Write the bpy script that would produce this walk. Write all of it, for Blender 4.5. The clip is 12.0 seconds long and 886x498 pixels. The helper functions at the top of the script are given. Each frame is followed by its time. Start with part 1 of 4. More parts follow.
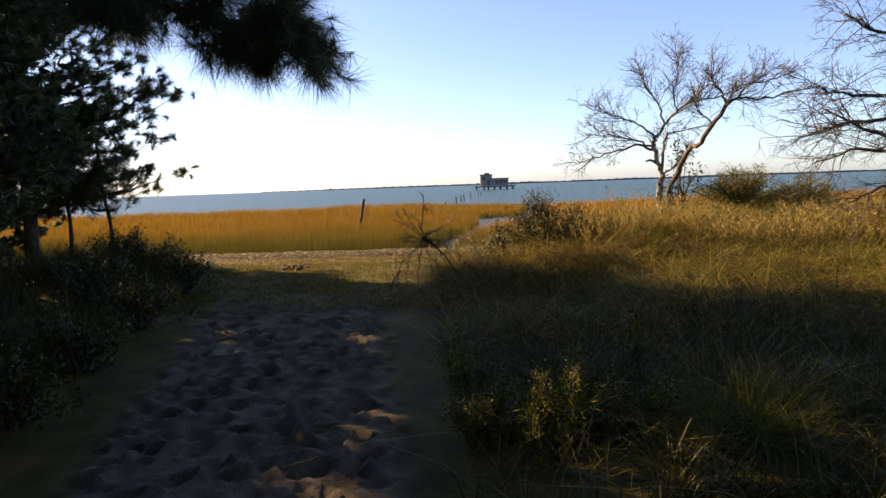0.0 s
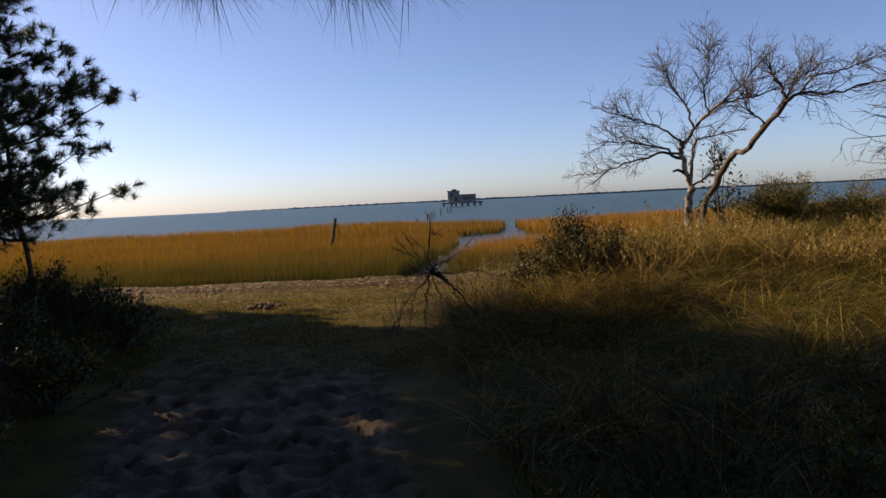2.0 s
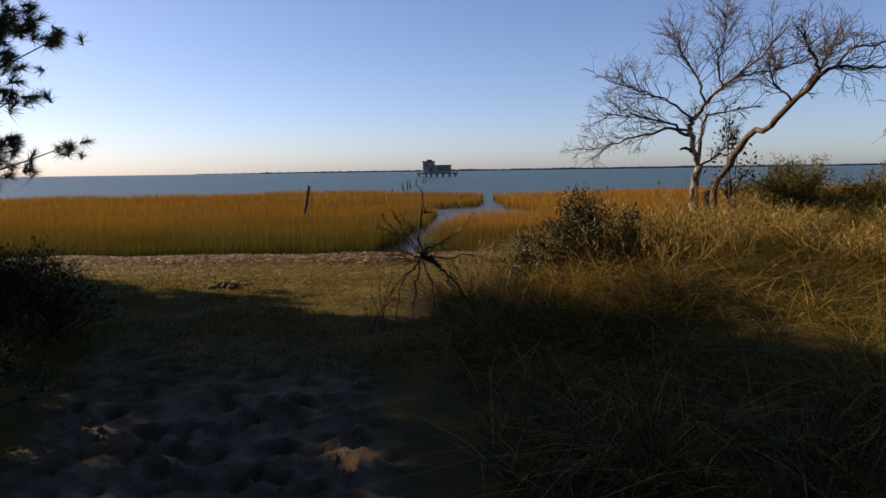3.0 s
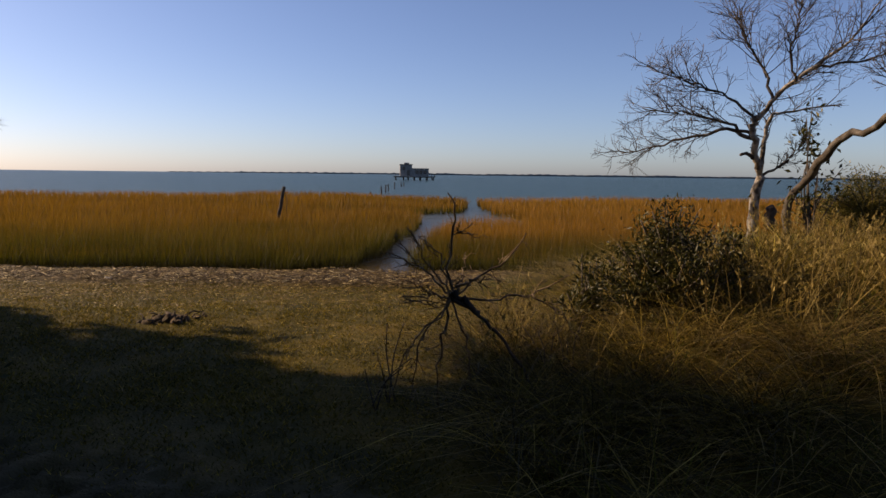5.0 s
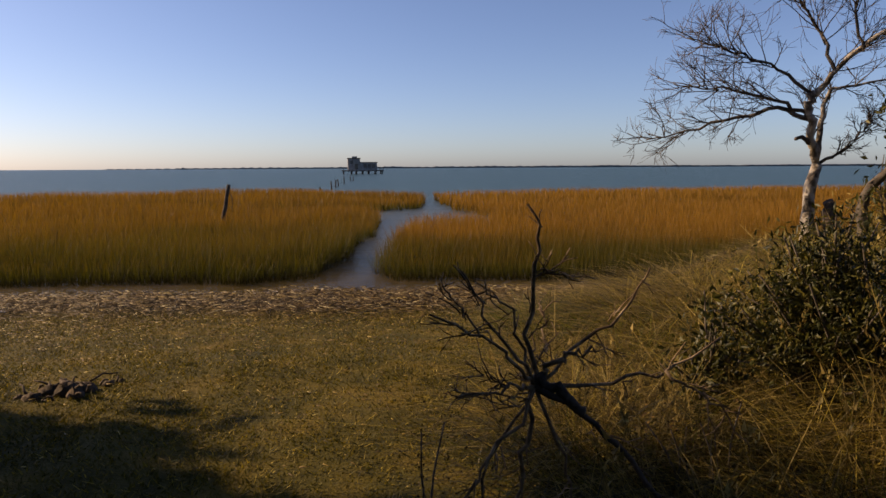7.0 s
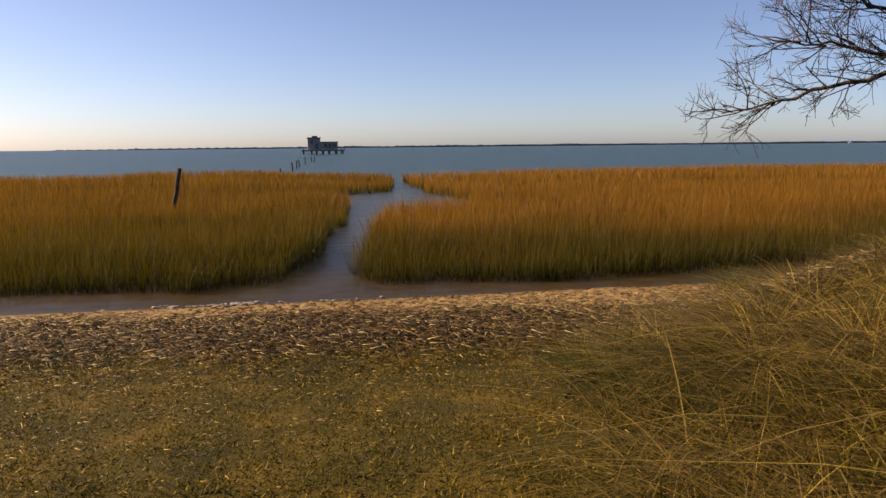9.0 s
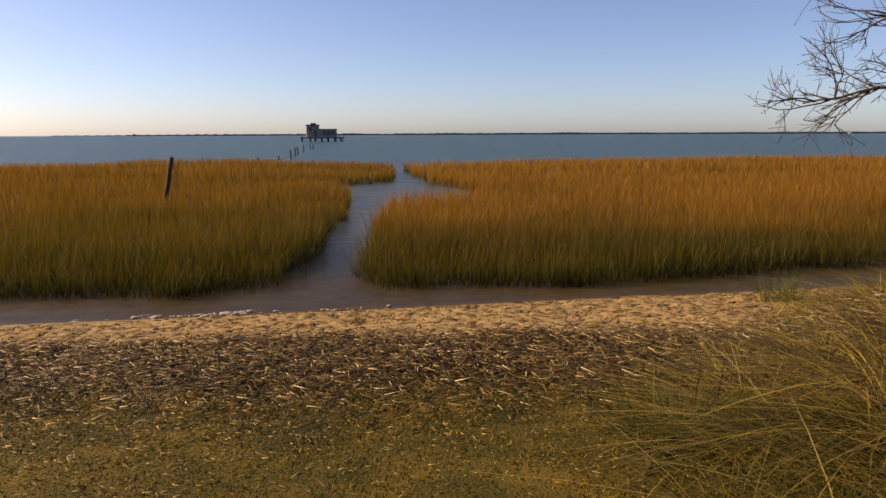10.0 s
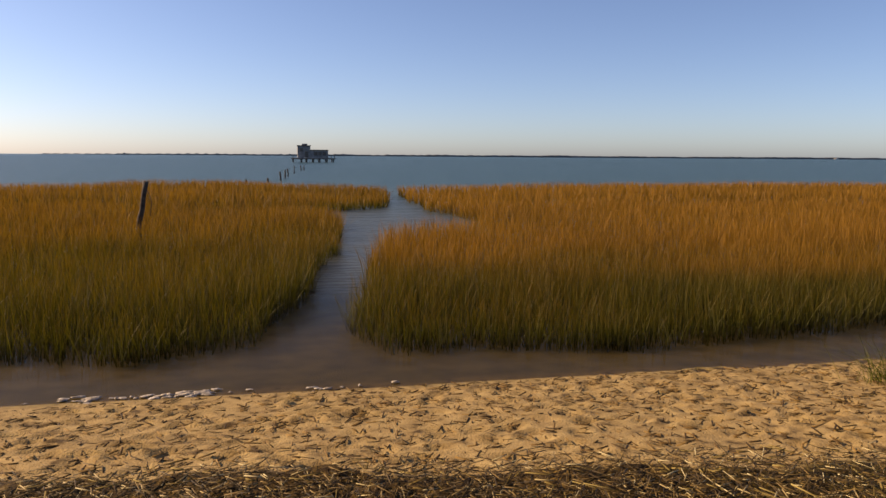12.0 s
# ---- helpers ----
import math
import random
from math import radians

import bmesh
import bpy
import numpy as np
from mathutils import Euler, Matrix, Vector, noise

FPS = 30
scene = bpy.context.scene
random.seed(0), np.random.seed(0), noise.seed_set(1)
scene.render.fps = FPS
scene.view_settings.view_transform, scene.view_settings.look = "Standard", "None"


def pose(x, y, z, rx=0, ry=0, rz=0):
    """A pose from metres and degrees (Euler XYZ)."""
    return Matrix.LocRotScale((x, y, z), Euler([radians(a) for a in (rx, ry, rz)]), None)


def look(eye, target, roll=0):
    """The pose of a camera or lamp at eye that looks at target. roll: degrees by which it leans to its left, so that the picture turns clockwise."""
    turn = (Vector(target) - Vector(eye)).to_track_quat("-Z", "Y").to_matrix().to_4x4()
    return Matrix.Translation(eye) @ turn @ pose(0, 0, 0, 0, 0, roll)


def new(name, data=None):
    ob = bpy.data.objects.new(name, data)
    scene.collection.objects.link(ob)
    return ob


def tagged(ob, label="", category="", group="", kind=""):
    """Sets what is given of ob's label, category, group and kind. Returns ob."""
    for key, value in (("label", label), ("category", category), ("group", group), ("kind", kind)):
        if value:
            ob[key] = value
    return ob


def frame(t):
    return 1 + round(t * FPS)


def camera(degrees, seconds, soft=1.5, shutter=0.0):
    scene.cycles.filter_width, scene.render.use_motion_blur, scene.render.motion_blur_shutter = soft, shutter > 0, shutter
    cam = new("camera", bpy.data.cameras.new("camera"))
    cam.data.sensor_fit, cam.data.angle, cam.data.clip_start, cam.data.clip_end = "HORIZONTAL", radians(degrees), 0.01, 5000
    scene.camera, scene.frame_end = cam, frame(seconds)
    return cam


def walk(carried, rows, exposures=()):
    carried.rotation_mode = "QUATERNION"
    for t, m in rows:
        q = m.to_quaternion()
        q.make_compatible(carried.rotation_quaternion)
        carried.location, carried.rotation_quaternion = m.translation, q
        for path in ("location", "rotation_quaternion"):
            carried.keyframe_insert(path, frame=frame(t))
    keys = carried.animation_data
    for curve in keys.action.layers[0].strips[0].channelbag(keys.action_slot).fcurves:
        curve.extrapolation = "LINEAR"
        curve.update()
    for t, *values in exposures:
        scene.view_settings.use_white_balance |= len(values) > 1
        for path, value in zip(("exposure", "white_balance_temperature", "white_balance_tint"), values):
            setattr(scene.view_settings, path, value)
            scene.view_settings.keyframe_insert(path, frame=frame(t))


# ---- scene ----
cam = camera(65.3, 12.0, soft=1.5)
PATH = [
    (0, (0.584, -1.043, 2.043), (0.503, 0.947, 1.861), -2.0),
    (0.5, (0.408, -0.494, 2.065), (0.375, 1.495, 1.857), -1.9),
    (1, (0.272, 0.073, 2.095), (0.205, 2.064, 1.924), -2.5),
    (1.5, (0.093, 0.644, 2.082), (0.105, 2.638, 1.937), -2.0),
    (2, (-0.016, 1.151, 2.074), (0.001, 3.146, 1.936), -2.8),
    (2.5, (-0.113, 1.729, 2.091), (-0.068, 3.724, 1.951), -1.5),
    (3, (-0.207, 2.217, 2.106), (-0.113, 4.202, 1.881), -0.8),
    (5, (-0.536, 4.416, 2.086), (-0.368, 6.398, 1.872), 0.7),
    (5.5, (-0.609, 4.938, 2.093), (-0.346, 6.911, 1.898), 2.9),
    (6, (-0.645, 5.493, 2.09), (-0.376, 7.472, 1.985), 5.4),
    (6.5, (-0.752, 5.939, 2.082), (-0.53, 7.917, 1.891), 5.0),
    (7, (-0.842, 6.422, 2.106), (-0.529, 8.384, 1.872), -0.3),
    (7.5, (-0.84, 6.924, 2.132), (-0.557, 8.889, 1.892), -2.1),
    (9.5, (-1.021, 9.107, 2.157), (-0.578, 11.031, 1.842), -0.2),
    (10, (-0.97, 9.634, 2.195), (-0.548, 11.561, 1.868), -0.2),
    (10.5, (-0.98, 10.151, 2.223), (-0.534, 12.075, 1.908), 0.4),
    (11, (-0.957, 10.63, 2.247), (-0.516, 12.555, 1.931), -0.3),
    (11.5, (-0.9, 11.11, 2.302), (-0.496, 13.044, 1.995), 0.4),
    (12, (-0.867, 11.59, 2.282), (-0.415, 13.52, 2.016), 0.4),
]

walk(cam, [(t, look(eye, target, roll)) for t, eye, target, roll in PATH],
     exposures=[(0.0, 1.47, 8100, 22), (0.5, 1.27, 7900, 22), (1.0, 0.97, 7600, 22), (1.5, 0.72, 7450, 24), (3.0, 0.52, 7450, 24), (5.0, 0.34, 7450, 24), (7.5, 0.47, 7800, 25), (9.5, 0.66, 8100, 26), (11.0, 0.64, 8100, 26), (12.0, 0.62, 7900, 23)])

# ---- world, sun ----
SUN_AZ, SUN_EL = -66.0, 29.0
world = bpy.data.worlds.new("world")
scene.world = world
world.use_nodes = True
wn = world.node_tree
sky = wn.nodes.new("ShaderNodeTexSky")
sky.sky_type = "NISHITA"
sky.sun_disc = False
sky.sun_elevation, sky.sun_rotation = radians(SUN_EL), radians(SUN_AZ)
sky.air_density, sky.dust_density, sky.ozone_density = 0.74, 0.75, 6.0
wn.links.new(sky.outputs[0], wn.nodes["Background"].inputs[0])
wn.nodes["Background"].inputs[1].default_value = 0.107
sun_data = bpy.data.lights.new("sun", "SUN")
sun_data.energy, sun_data.angle, sun_data.color = 5.0, radians(0.6), (1.0, 0.8, 0.53)
sun = new("sun", sun_data)
a, e = radians(SUN_AZ), radians(SUN_EL)
sun.matrix_world = look((60 * math.sin(a) * math.cos(e), 60 * math.cos(a) * math.cos(e), 60 * math.sin(e)), (0, 0, 0))

rng = np.random.default_rng(7)


# ---- materials ----
def material(name, stops, source="noise", scale=4.0, detail=6.0, rough=0.8, bump=0.0, bump_scale=40.0, through_light=0.0, vary=0.25, spec=0.3, metal=0.0):
    """A matter whose colour runs through stops, led by noise, by the way along a blade (attribute along) or by the piece."""
    m = bpy.data.materials.new(name)
    m.use_nodes = True
    t = m.node_tree
    b = t.nodes["Principled BSDF"]
    b.inputs["Roughness"].default_value = rough
    b.inputs["Specular IOR Level"].default_value = spec
    b.inputs["Metallic"].default_value = metal
    ramp = t.nodes.new("ShaderNodeValToRGB")
    els = ramp.color_ramp.elements
    while len(els) < len(stops):
        els.new(0.5)
    for el, (p, c) in zip(els, stops):
        el.position, el.color = p, (*c, 1)
    co = t.nodes.new("ShaderNodeTexCoord")
    nz = t.nodes.new("ShaderNodeTexNoise")
    nz.inputs["Scale"].default_value, nz.inputs["Detail"].default_value = scale, detail
    t.links.new(co.outputs["Object"], nz.inputs["Vector"])
    if source == "along":
        at = t.nodes.new("ShaderNodeAttribute")
        at.attribute_name = "along"
        lead = at.outputs["Fac"]
    elif source == "island":
        lead = t.nodes.new("ShaderNodeNewGeometry").outputs["Random Per Island"]
    else:
        lead = nz.outputs["Fac"]
    t.links.new(lead, ramp.inputs[0])
    hsv = t.nodes.new("ShaderNodeHueSaturation")
    geo = t.nodes.new("ShaderNodeNewGeometry")
    mix = t.nodes.new("ShaderNodeMath")
    mix.operation = "ADD"
    t.links.new(nz.outputs["Fac"], mix.inputs[0])
    t.links.new(geo.outputs["Random Per Island"], mix.inputs[1])
    mr = t.nodes.new("ShaderNodeMapRange")
    mr.inputs["From Min"].default_value, mr.inputs["From Max"].default_value = 0.3, 1.7
    mr.inputs["To Min"].default_value, mr.inputs["To Max"].default_value = 1 - vary, 1 + vary
    t.links.new(mix.outputs[0], mr.inputs["Value"])
    t.links.new(mr.outputs[0], hsv.inputs["Value"])
    t.links.new(ramp.outputs[0], hsv.inputs["Color"])
    t.links.new(hsv.outputs[0], b.inputs["Base Color"])
    if bump:
        n2 = t.nodes.new("ShaderNodeTexNoise")
        n2.inputs["Scale"].default_value, n2.inputs["Detail"].default_value = bump_scale, 8
        t.links.new(co.outputs["Object"], n2.inputs["Vector"])
        bp = t.nodes.new("ShaderNodeBump")
        bp.inputs["Strength"].default_value, bp.inputs["Distance"].default_value = bump, 0.02
        t.links.new(n2.outputs["Fac"], bp.inputs["Height"])
        t.links.new(bp.outputs[0], b.inputs["Normal"])
    if through_light:
        tr = t.nodes.new("ShaderNodeBsdfTranslucent")
        t.links.new(hsv.outputs[0], tr.inputs["Color"])
        sh = t.nodes.new("ShaderNodeMixShader")
        sh.inputs[0].default_value = through_light
        t.links.new(b.outputs[0], sh.inputs[1])
        t.links.new(tr.outputs[0], sh.inputs[2])
        t.links.new(sh.outputs[0], t.nodes["Material Output"].inputs["Surface"])
    return m


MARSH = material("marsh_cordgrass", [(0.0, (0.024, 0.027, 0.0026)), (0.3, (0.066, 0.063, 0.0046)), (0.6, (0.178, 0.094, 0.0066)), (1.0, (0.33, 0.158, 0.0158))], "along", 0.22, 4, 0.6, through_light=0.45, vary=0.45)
DUNE = material("dune_grass", [(0.0, (0.03, 0.026, 0.0033)), (0.45, (0.085, 0.066, 0.0079)), (0.8, (0.21, 0.155, 0.0231)), (1.0, (0.42, 0.33, 0.066))], "island", 0.8, 4, 0.6, through_light=0.35, vary=0.5)
GREEN = material("green_blades", [(0.0, (0.034, 0.046, 0.0033)), (0.6, (0.085, 0.1, 0.0066)), (1.0, (0.17, 0.165, 0.0132))], "island", 1.0, 4, 0.6, through_light=0.4, vary=0.3)
STRAW = material("straw", [(0.0, (0.054, 0.027, 0.0046)), (0.5, (0.134, 0.074, 0.0132)), (0.88, (0.268, 0.181, 0.0356)), (1.0, (0.482, 0.402, 0.1327))], "island", 2.0, 4, 0.6, vary=0.3)
STRAWPALE = material("pale_plumes", [(0.0, (0.134, 0.094, 0.0249)), (0.6, (0.241, 0.174, 0.0498)), (1.0, (0.369, 0.288, 0.0998))], "island", 2.0, 4, 0.7, through_light=0.4, vary=0.3)
LAWN = material("lawn_blades", [(0.0, (0.048, 0.046, 0.0035)), (0.45, (0.1, 0.088, 0.0055)), (0.85, (0.185, 0.138, 0.013)), (1.0, (0.3, 0.23, 0.034))], "island", 0.7, 5, 0.7, through_light=0.3, vary=0.5)
NEEDLE = material("pine_needles", [(0.0, (0.045, 0.065, 0.034)), (0.6, (0.08, 0.105, 0.048)), (1.0, (0.14, 0.15, 0.066))], "island", 1.2, 4, 0.45, through_light=0.45, vary=0.3)
LEAF = material("bayberry_and_shade_leaves", [(0.0, (0.02, 0.026, 0.004)), (0.6, (0.045, 0.048, 0.008)), (1.0, (0.11, 0.095, 0.016))], "island", 1.5, 4, 0.5, through_light=0.2, vary=0.35, spec=0.3)
FEATHER = material("groundsel_leaves", [(0.0, (0.09, 0.088, 0.016)), (0.6, (0.19, 0.165, 0.033)), (1.0, (0.36, 0.28, 0.075))], "island", 1.5, 4, 0.6, through_light=0.4, vary=0.35)
BARK = material("pine_bark", [(0.3, (0.05, 0.035, 0.025)), (0.55, (0.11, 0.08, 0.055)), (0.75, (0.17, 0.13, 0.1))], "noise", 14, 8, 0.9, 0.9, 30)
DEADBARK = material("weathered_bark", [(0.33, (0.04, 0.032, 0.022)), (0.45, (0.14, 0.118, 0.09)), (0.58, (0.38, 0.345, 0.29))], "noise", 9, 8, 0.85, 0.9, 45)
TWIG = material("dead_twigs", [(0.3, (0.035, 0.028, 0.02)), (0.55, (0.09, 0.076, 0.06)), (0.8, (0.18, 0.16, 0.135))], "noise", 12, 6, 0.85, 0.5, 60)
DARKWOOD = material("wet_dark_wood", [(0.3, (0.03, 0.024, 0.018)), (0.6, (0.08, 0.06, 0.045)), (0.8, (0.15, 0.12, 0.09))], "noise", 10, 8, 0.85, 0.8, 30)
BROWNTWIG = material("brown_dead_twigs", [(0.3, (0.05, 0.031, 0.016)), (0.5, (0.14, 0.092, 0.05)), (0.7, (0.3, 0.225, 0.145))], "noise", 14, 6, 0.85, 0.5, 60)
WRACK = material("wrack_stems", [(0.0, (0.022, 0.014, 0.0046)), (0.55, (0.066, 0.042, 0.0129)), (0.88, (0.165, 0.11, 0.0351)), (1.0, (0.46, 0.4, 0.2218))], "island", 2.0, 4, 0.7, vary=0.35)
# weathered grey, lifted lighter to put distance haze on the house
GREYWOOD = material("hazed_weathered_boards", [(0.3, (0.134, 0.127, 0.121)), (0.6, (0.228, 0.221, 0.214)), (0.8, (0.302, 0.288, 0.275))], "noise", 1.5, 8, 0.85, 0.5, 6)
GLASS = material("dark_window_glass", [(0.3, (0.02, 0.025, 0.03)), (0.7, (0.04, 0.05, 0.06))], "noise", 1, 2, 0.1, spec=0.6)
SHELL = material("white_shell", [(0.3, (0.402, 0.382, 0.335)), (0.7, (0.549, 0.536, 0.503))], "noise", 30, 4, 0.4)
FOAM = material("sea_foam", [(0.3, (0.281, 0.248, 0.201)), (0.7, (0.456, 0.422, 0.369))], "noise", 20, 6, 0.7, 0.5, 60)
WEED = material("seaweed_scraps", [(0.0, (0.036, 0.021, 0.006)), (0.6, (0.090, 0.050, 0.013)), (1.0, (0.181, 0.109, 0.029))], "island", 6, 4, 0.8, vary=0.3)
FLOWER = material("seed_heads", [(0.0, (0.188, 0.147, 0.025)), (0.6, (0.302, 0.234, 0.05)), (1.0, (0.402, 0.322, 0.091))], "island", 6, 4, 0.7, through_light=0.3)
# distance haze is put into this bluish grey, for shore and work boat
FAR = material("hazed_far_shore", [(0.3, (0.067, 0.08, 0.087)), (0.7, (0.114, 0.127, 0.134))], "noise", 0.02, 6, 0.9)


# ---- mesh helpers ----
def vnoise(x, y, seed=0):
    """Smooth value noise, 0 to 1."""
    table = np.random.default_rng(seed).random((64, 64))
    x, y = np.asarray(x, float), np.asarray(y, float)
    i, j = np.floor(x).astype(int), np.floor(y).astype(int)
    u, v = x - i, y - j
    u, v = u * u * (3 - 2 * u), v * v * (3 - 2 * v)
    g = lambda p, q: table[p % 64, q % 64]
    return (g(i, j) * (1 - u) + g(i + 1, j) * u) * (1 - v) + (g(i, j + 1) * (1 - u) + g(i + 1, j + 1) * u) * v


def step(lo, hi, v):
    s = np.clip((np.asarray(v, float) - lo) / (hi - lo), 0, 1)
    return s * s * (3 - 2 * s)


def mesh_from(name, verts, faces, mat, attributes=(), smooth=False):
    """Verts (n, 3) and faces (m, 3 or 4) as a mesh with point attributes."""
    me = bpy.data.meshes.new(name)
    verts, faces = np.asarray(verts, np.float32), np.asarray(faces, np.int32)
    n, k = faces.shape
    me.vertices.add(len(verts))
    me.vertices.foreach_set("co", verts.ravel())
    me.loops.add(n * k)
    me.loops.foreach_set("vertex_index", faces.ravel())
    me.polygons.add(n)
    me.polygons.foreach_set("loop_start", np.arange(n, dtype=np.int32) * k)
    if smooth:
        me.polygons.foreach_set("use_smooth", np.ones(n, bool))
    me.update(calc_edges=True)
    me.materials.append(mat)
    for key, values in attributes:
        me.attributes.new(key, "FLOAT", "POINT").data.foreach_set("value", np.asarray(values, np.float32))
    return me


def blades(roots, height, width, lean, bend, segs=3, heading=None, seed=1):
    """Tapering curved blades: verts, triangles and the way along each one."""
    r = np.random.default_rng(seed)
    n = len(roots)
    height, width, lean, bend = (np.broadcast_to(np.asarray(v, float), n) for v in (height, width, lean, bend))
    ang = r.random(n) * 2 * np.pi if heading is None else heading
    d = np.stack([np.cos(ang), np.sin(ang), np.zeros(n)], 1)
    tw = r.random(n) * 2 * np.pi
    side = np.stack([np.cos(tw), np.sin(tw), np.zeros(n)], 1)
    rows, along = [], []
    for k in range(segs + 1):
        s = k / segs
        out = lean * s + bend * s * s
        up = s * (1 - 0.45 * np.minimum(bend, 1.6) * s)
        c = roots + d * (out * height)[:, None]
        c[:, 2] += up * height
        w = side * (width * (1 - 0.75 * s) * 0.5)[:, None]
        if k < segs:
            rows += [c - w, c + w]
            along += [s, s]
        else:
            rows.append(c)
            along.append(1.0)
    m = 2 * segs + 1
    verts = np.stack(rows, 1).reshape(-1, 3)
    tri = []
    for k in range(segs - 1):
        p = 2 * k
        tri += [(p, p + 1, p + 3), (p, p + 3, p + 2)]
    p = 2 * (segs - 1)
    tri.append((p, p + 1, p + 2))
    faces = (np.arange(n)[:, None, None] * m + np.array(tri)[None]).reshape(-1, 3)
    return verts, faces, np.tile(np.array(along), n)


def tube(points, radii, sides=5):
    """A round limb through points: verts and triangles."""
    pts, rad = np.asarray(points, float), np.asarray(radii, float)
    tan = np.gradient(pts, axis=0)
    tan /= np.linalg.norm(tan, axis=1)[:, None] + 1e-9
    ref = np.array([0.31, 0.95, 0.05]) if abs(tan[0][2]) > 0.6 else np.array([0.05, 0.1, 0.99])
    u = np.cross(tan, ref)
    u /= np.linalg.norm(u, axis=1)[:, None] + 1e-9
    v = np.cross(tan, u)
    a = np.arange(sides) / sides * 2 * np.pi
    ring = pts[:, None] + rad[:, None, None] * (np.cos(a)[None, :, None] * u[:, None] + np.sin(a)[None, :, None] * v[:, None])
    verts = ring.reshape(-1, 3)
    faces = []
    for i in range(len(pts) - 1):
        for j in range(sides):
            a0, a1 = i * sides + j, i * sides + (j + 1) % sides
            faces += [(a0, a1, a1 + sides), (a0, a1 + sides, a0 + sides)]
    for j in range(1, sides - 1):
        faces.append((0, j + 1, j))
        faces.append(((len(pts) - 1) * sides, (len(pts) - 1) * sides + j, (len(pts) - 1) * sides + j + 1))
    return verts, np.array(faces)


def joined(pieces):
    vs, fs, at = [], [], 0
    for v, f in pieces:
        vs.append(v)
        fs.append(np.asarray(f) + at)
        at += len(v)
    return np.concatenate(vs), np.concatenate(fs)


def thing(name, label, category, at=(0, 0, 0), group=""):
    ob = new(name)
    ob.location = at
    return tagged(ob, label, category, group)


def part(name, data, parent, label=""):
    ob = new(name, data)
    ob.parent = parent
    return tagged(ob, label)


def smooth_line(points, n):
    """n points on a smooth line through points."""
    p = np.asarray(points, float)
    t = np.linspace(0, len(p) - 1, n)
    i = np.minimum(t.astype(int), len(p) - 2)
    f = (t - i)[:, None]
    q = np.concatenate([[2 * p[0] - p[1]], p, [2 * p[-1] - p[-2]]])
    a, b, c, d = q[i], q[i + 1], q[i + 2], q[i + 3]
    return 0.5 * (2 * b + (c - a) * f + (2 * a - 5 * b + 4 * c - d) * f ** 2 + (3 * b - a - 3 * c + d) * f ** 3)


# ---- ground ----
PROFILE_Y = [-4000, -30, -3, 3, 6.2, 8, 10, 11.5, 13, 14.4, 15.5, 16.5, 18.2, 19.2, 24, 60, 90, 300, 4000]
PROFILE_Z = [3.0, 0.9, 0.45, 0.42, 0.44, 0.52, 0.62, 0.66, 0.58, 0.47, 0.39, 0.24, 0.0, -0.07, -0.14, -0.35, -1.5, -3, -3]


def path_mask(x, y):
    mid = -0.72 - 0.2 * (y - 2.5)
    half = 0.98 + 0.12 * (vnoise(x * 1.3, y * 1.3, 3) - 0.5) + 0.03 * (y - 2.5)
    return step(1.15, 0.8, np.abs(x - mid) / half) * step(9.6, 7.2, y + 1.2 * vnoise(x * 1.1, y * 1.1, 8))


def dune_edge(y):
    return 0.45 - 0.1 * np.clip(y - 3, 0, 6) + 0.62 * step(9.8, 12.0, y) + 1.0 * np.clip(y - 12.45, 0, 9)


def right_dune(x, y):
    return step(0, 3.2, x - dune_edge(y)) * step(18.0, 14.0, y) * step(-6, 4, y)


def left_bank(x, y):
    edge = -2.2 - 0.22 * np.clip(y - 3, -2, 12)
    return step(0, 1.8, edge - x) * step(14.2, 9.0, y)


def ground_z(x, y):
    x, y = np.asarray(x, float), np.asarray(y, float)
    z = np.interp(y + 0.05 * x, PROFILE_Y, PROFILE_Z)
    z = z + right_dune(x, y) * (0.14 + 0.5 * step(4, 12.5, y)) + left_bank(x, y) * 0.3
    dry = step(19, 15.5, y)
    return z + dry * 0.06 * (vnoise(x * 0.9, y * 0.9, 1) - 0.5)


def shore(x):
    return 18.2 - 0.05 * x


def grid_axis(lo, fine_lo, fine_hi, hi, fine):
    core = np.arange(fine_lo, fine_hi, fine)
    up, dn, s = [core[-1]], [core[0]], fine
    while up[-1] < hi:
        s *= 1.22
        up.append(up[-1] + s)
    s = fine
    while dn[-1] > lo:
        s *= 1.22
        dn.append(dn[-1] - s)
    return np.concatenate([dn[:0:-1], core, up[1:]])


gx, gy = grid_axis(-4000, -4.6, 6.0, 4000, 0.048), grid_axis(-4000, 0.8, 18.7, 4000, 0.048)
X, Y = np.meshgrid(gx, gy)
Z = ground_z(X, Y)
sandy = path_mask(X, Y)
wr_lo = 15.25 - 0.17 * X + 0.35 * (vnoise(X * 1.2, Y * 1.2, 5) - 0.5)
beach = step(0.12, -0.12, wr_lo - Y)
wrack = step(-1.5, -0.9, Y - wr_lo + 0.9 * (vnoise(X * 0.8, Y * 1.6, 6) - 0.5)) * step(0.15, -0.1, Y - wr_lo) * step(2.5, -1.0, X - 1.5)
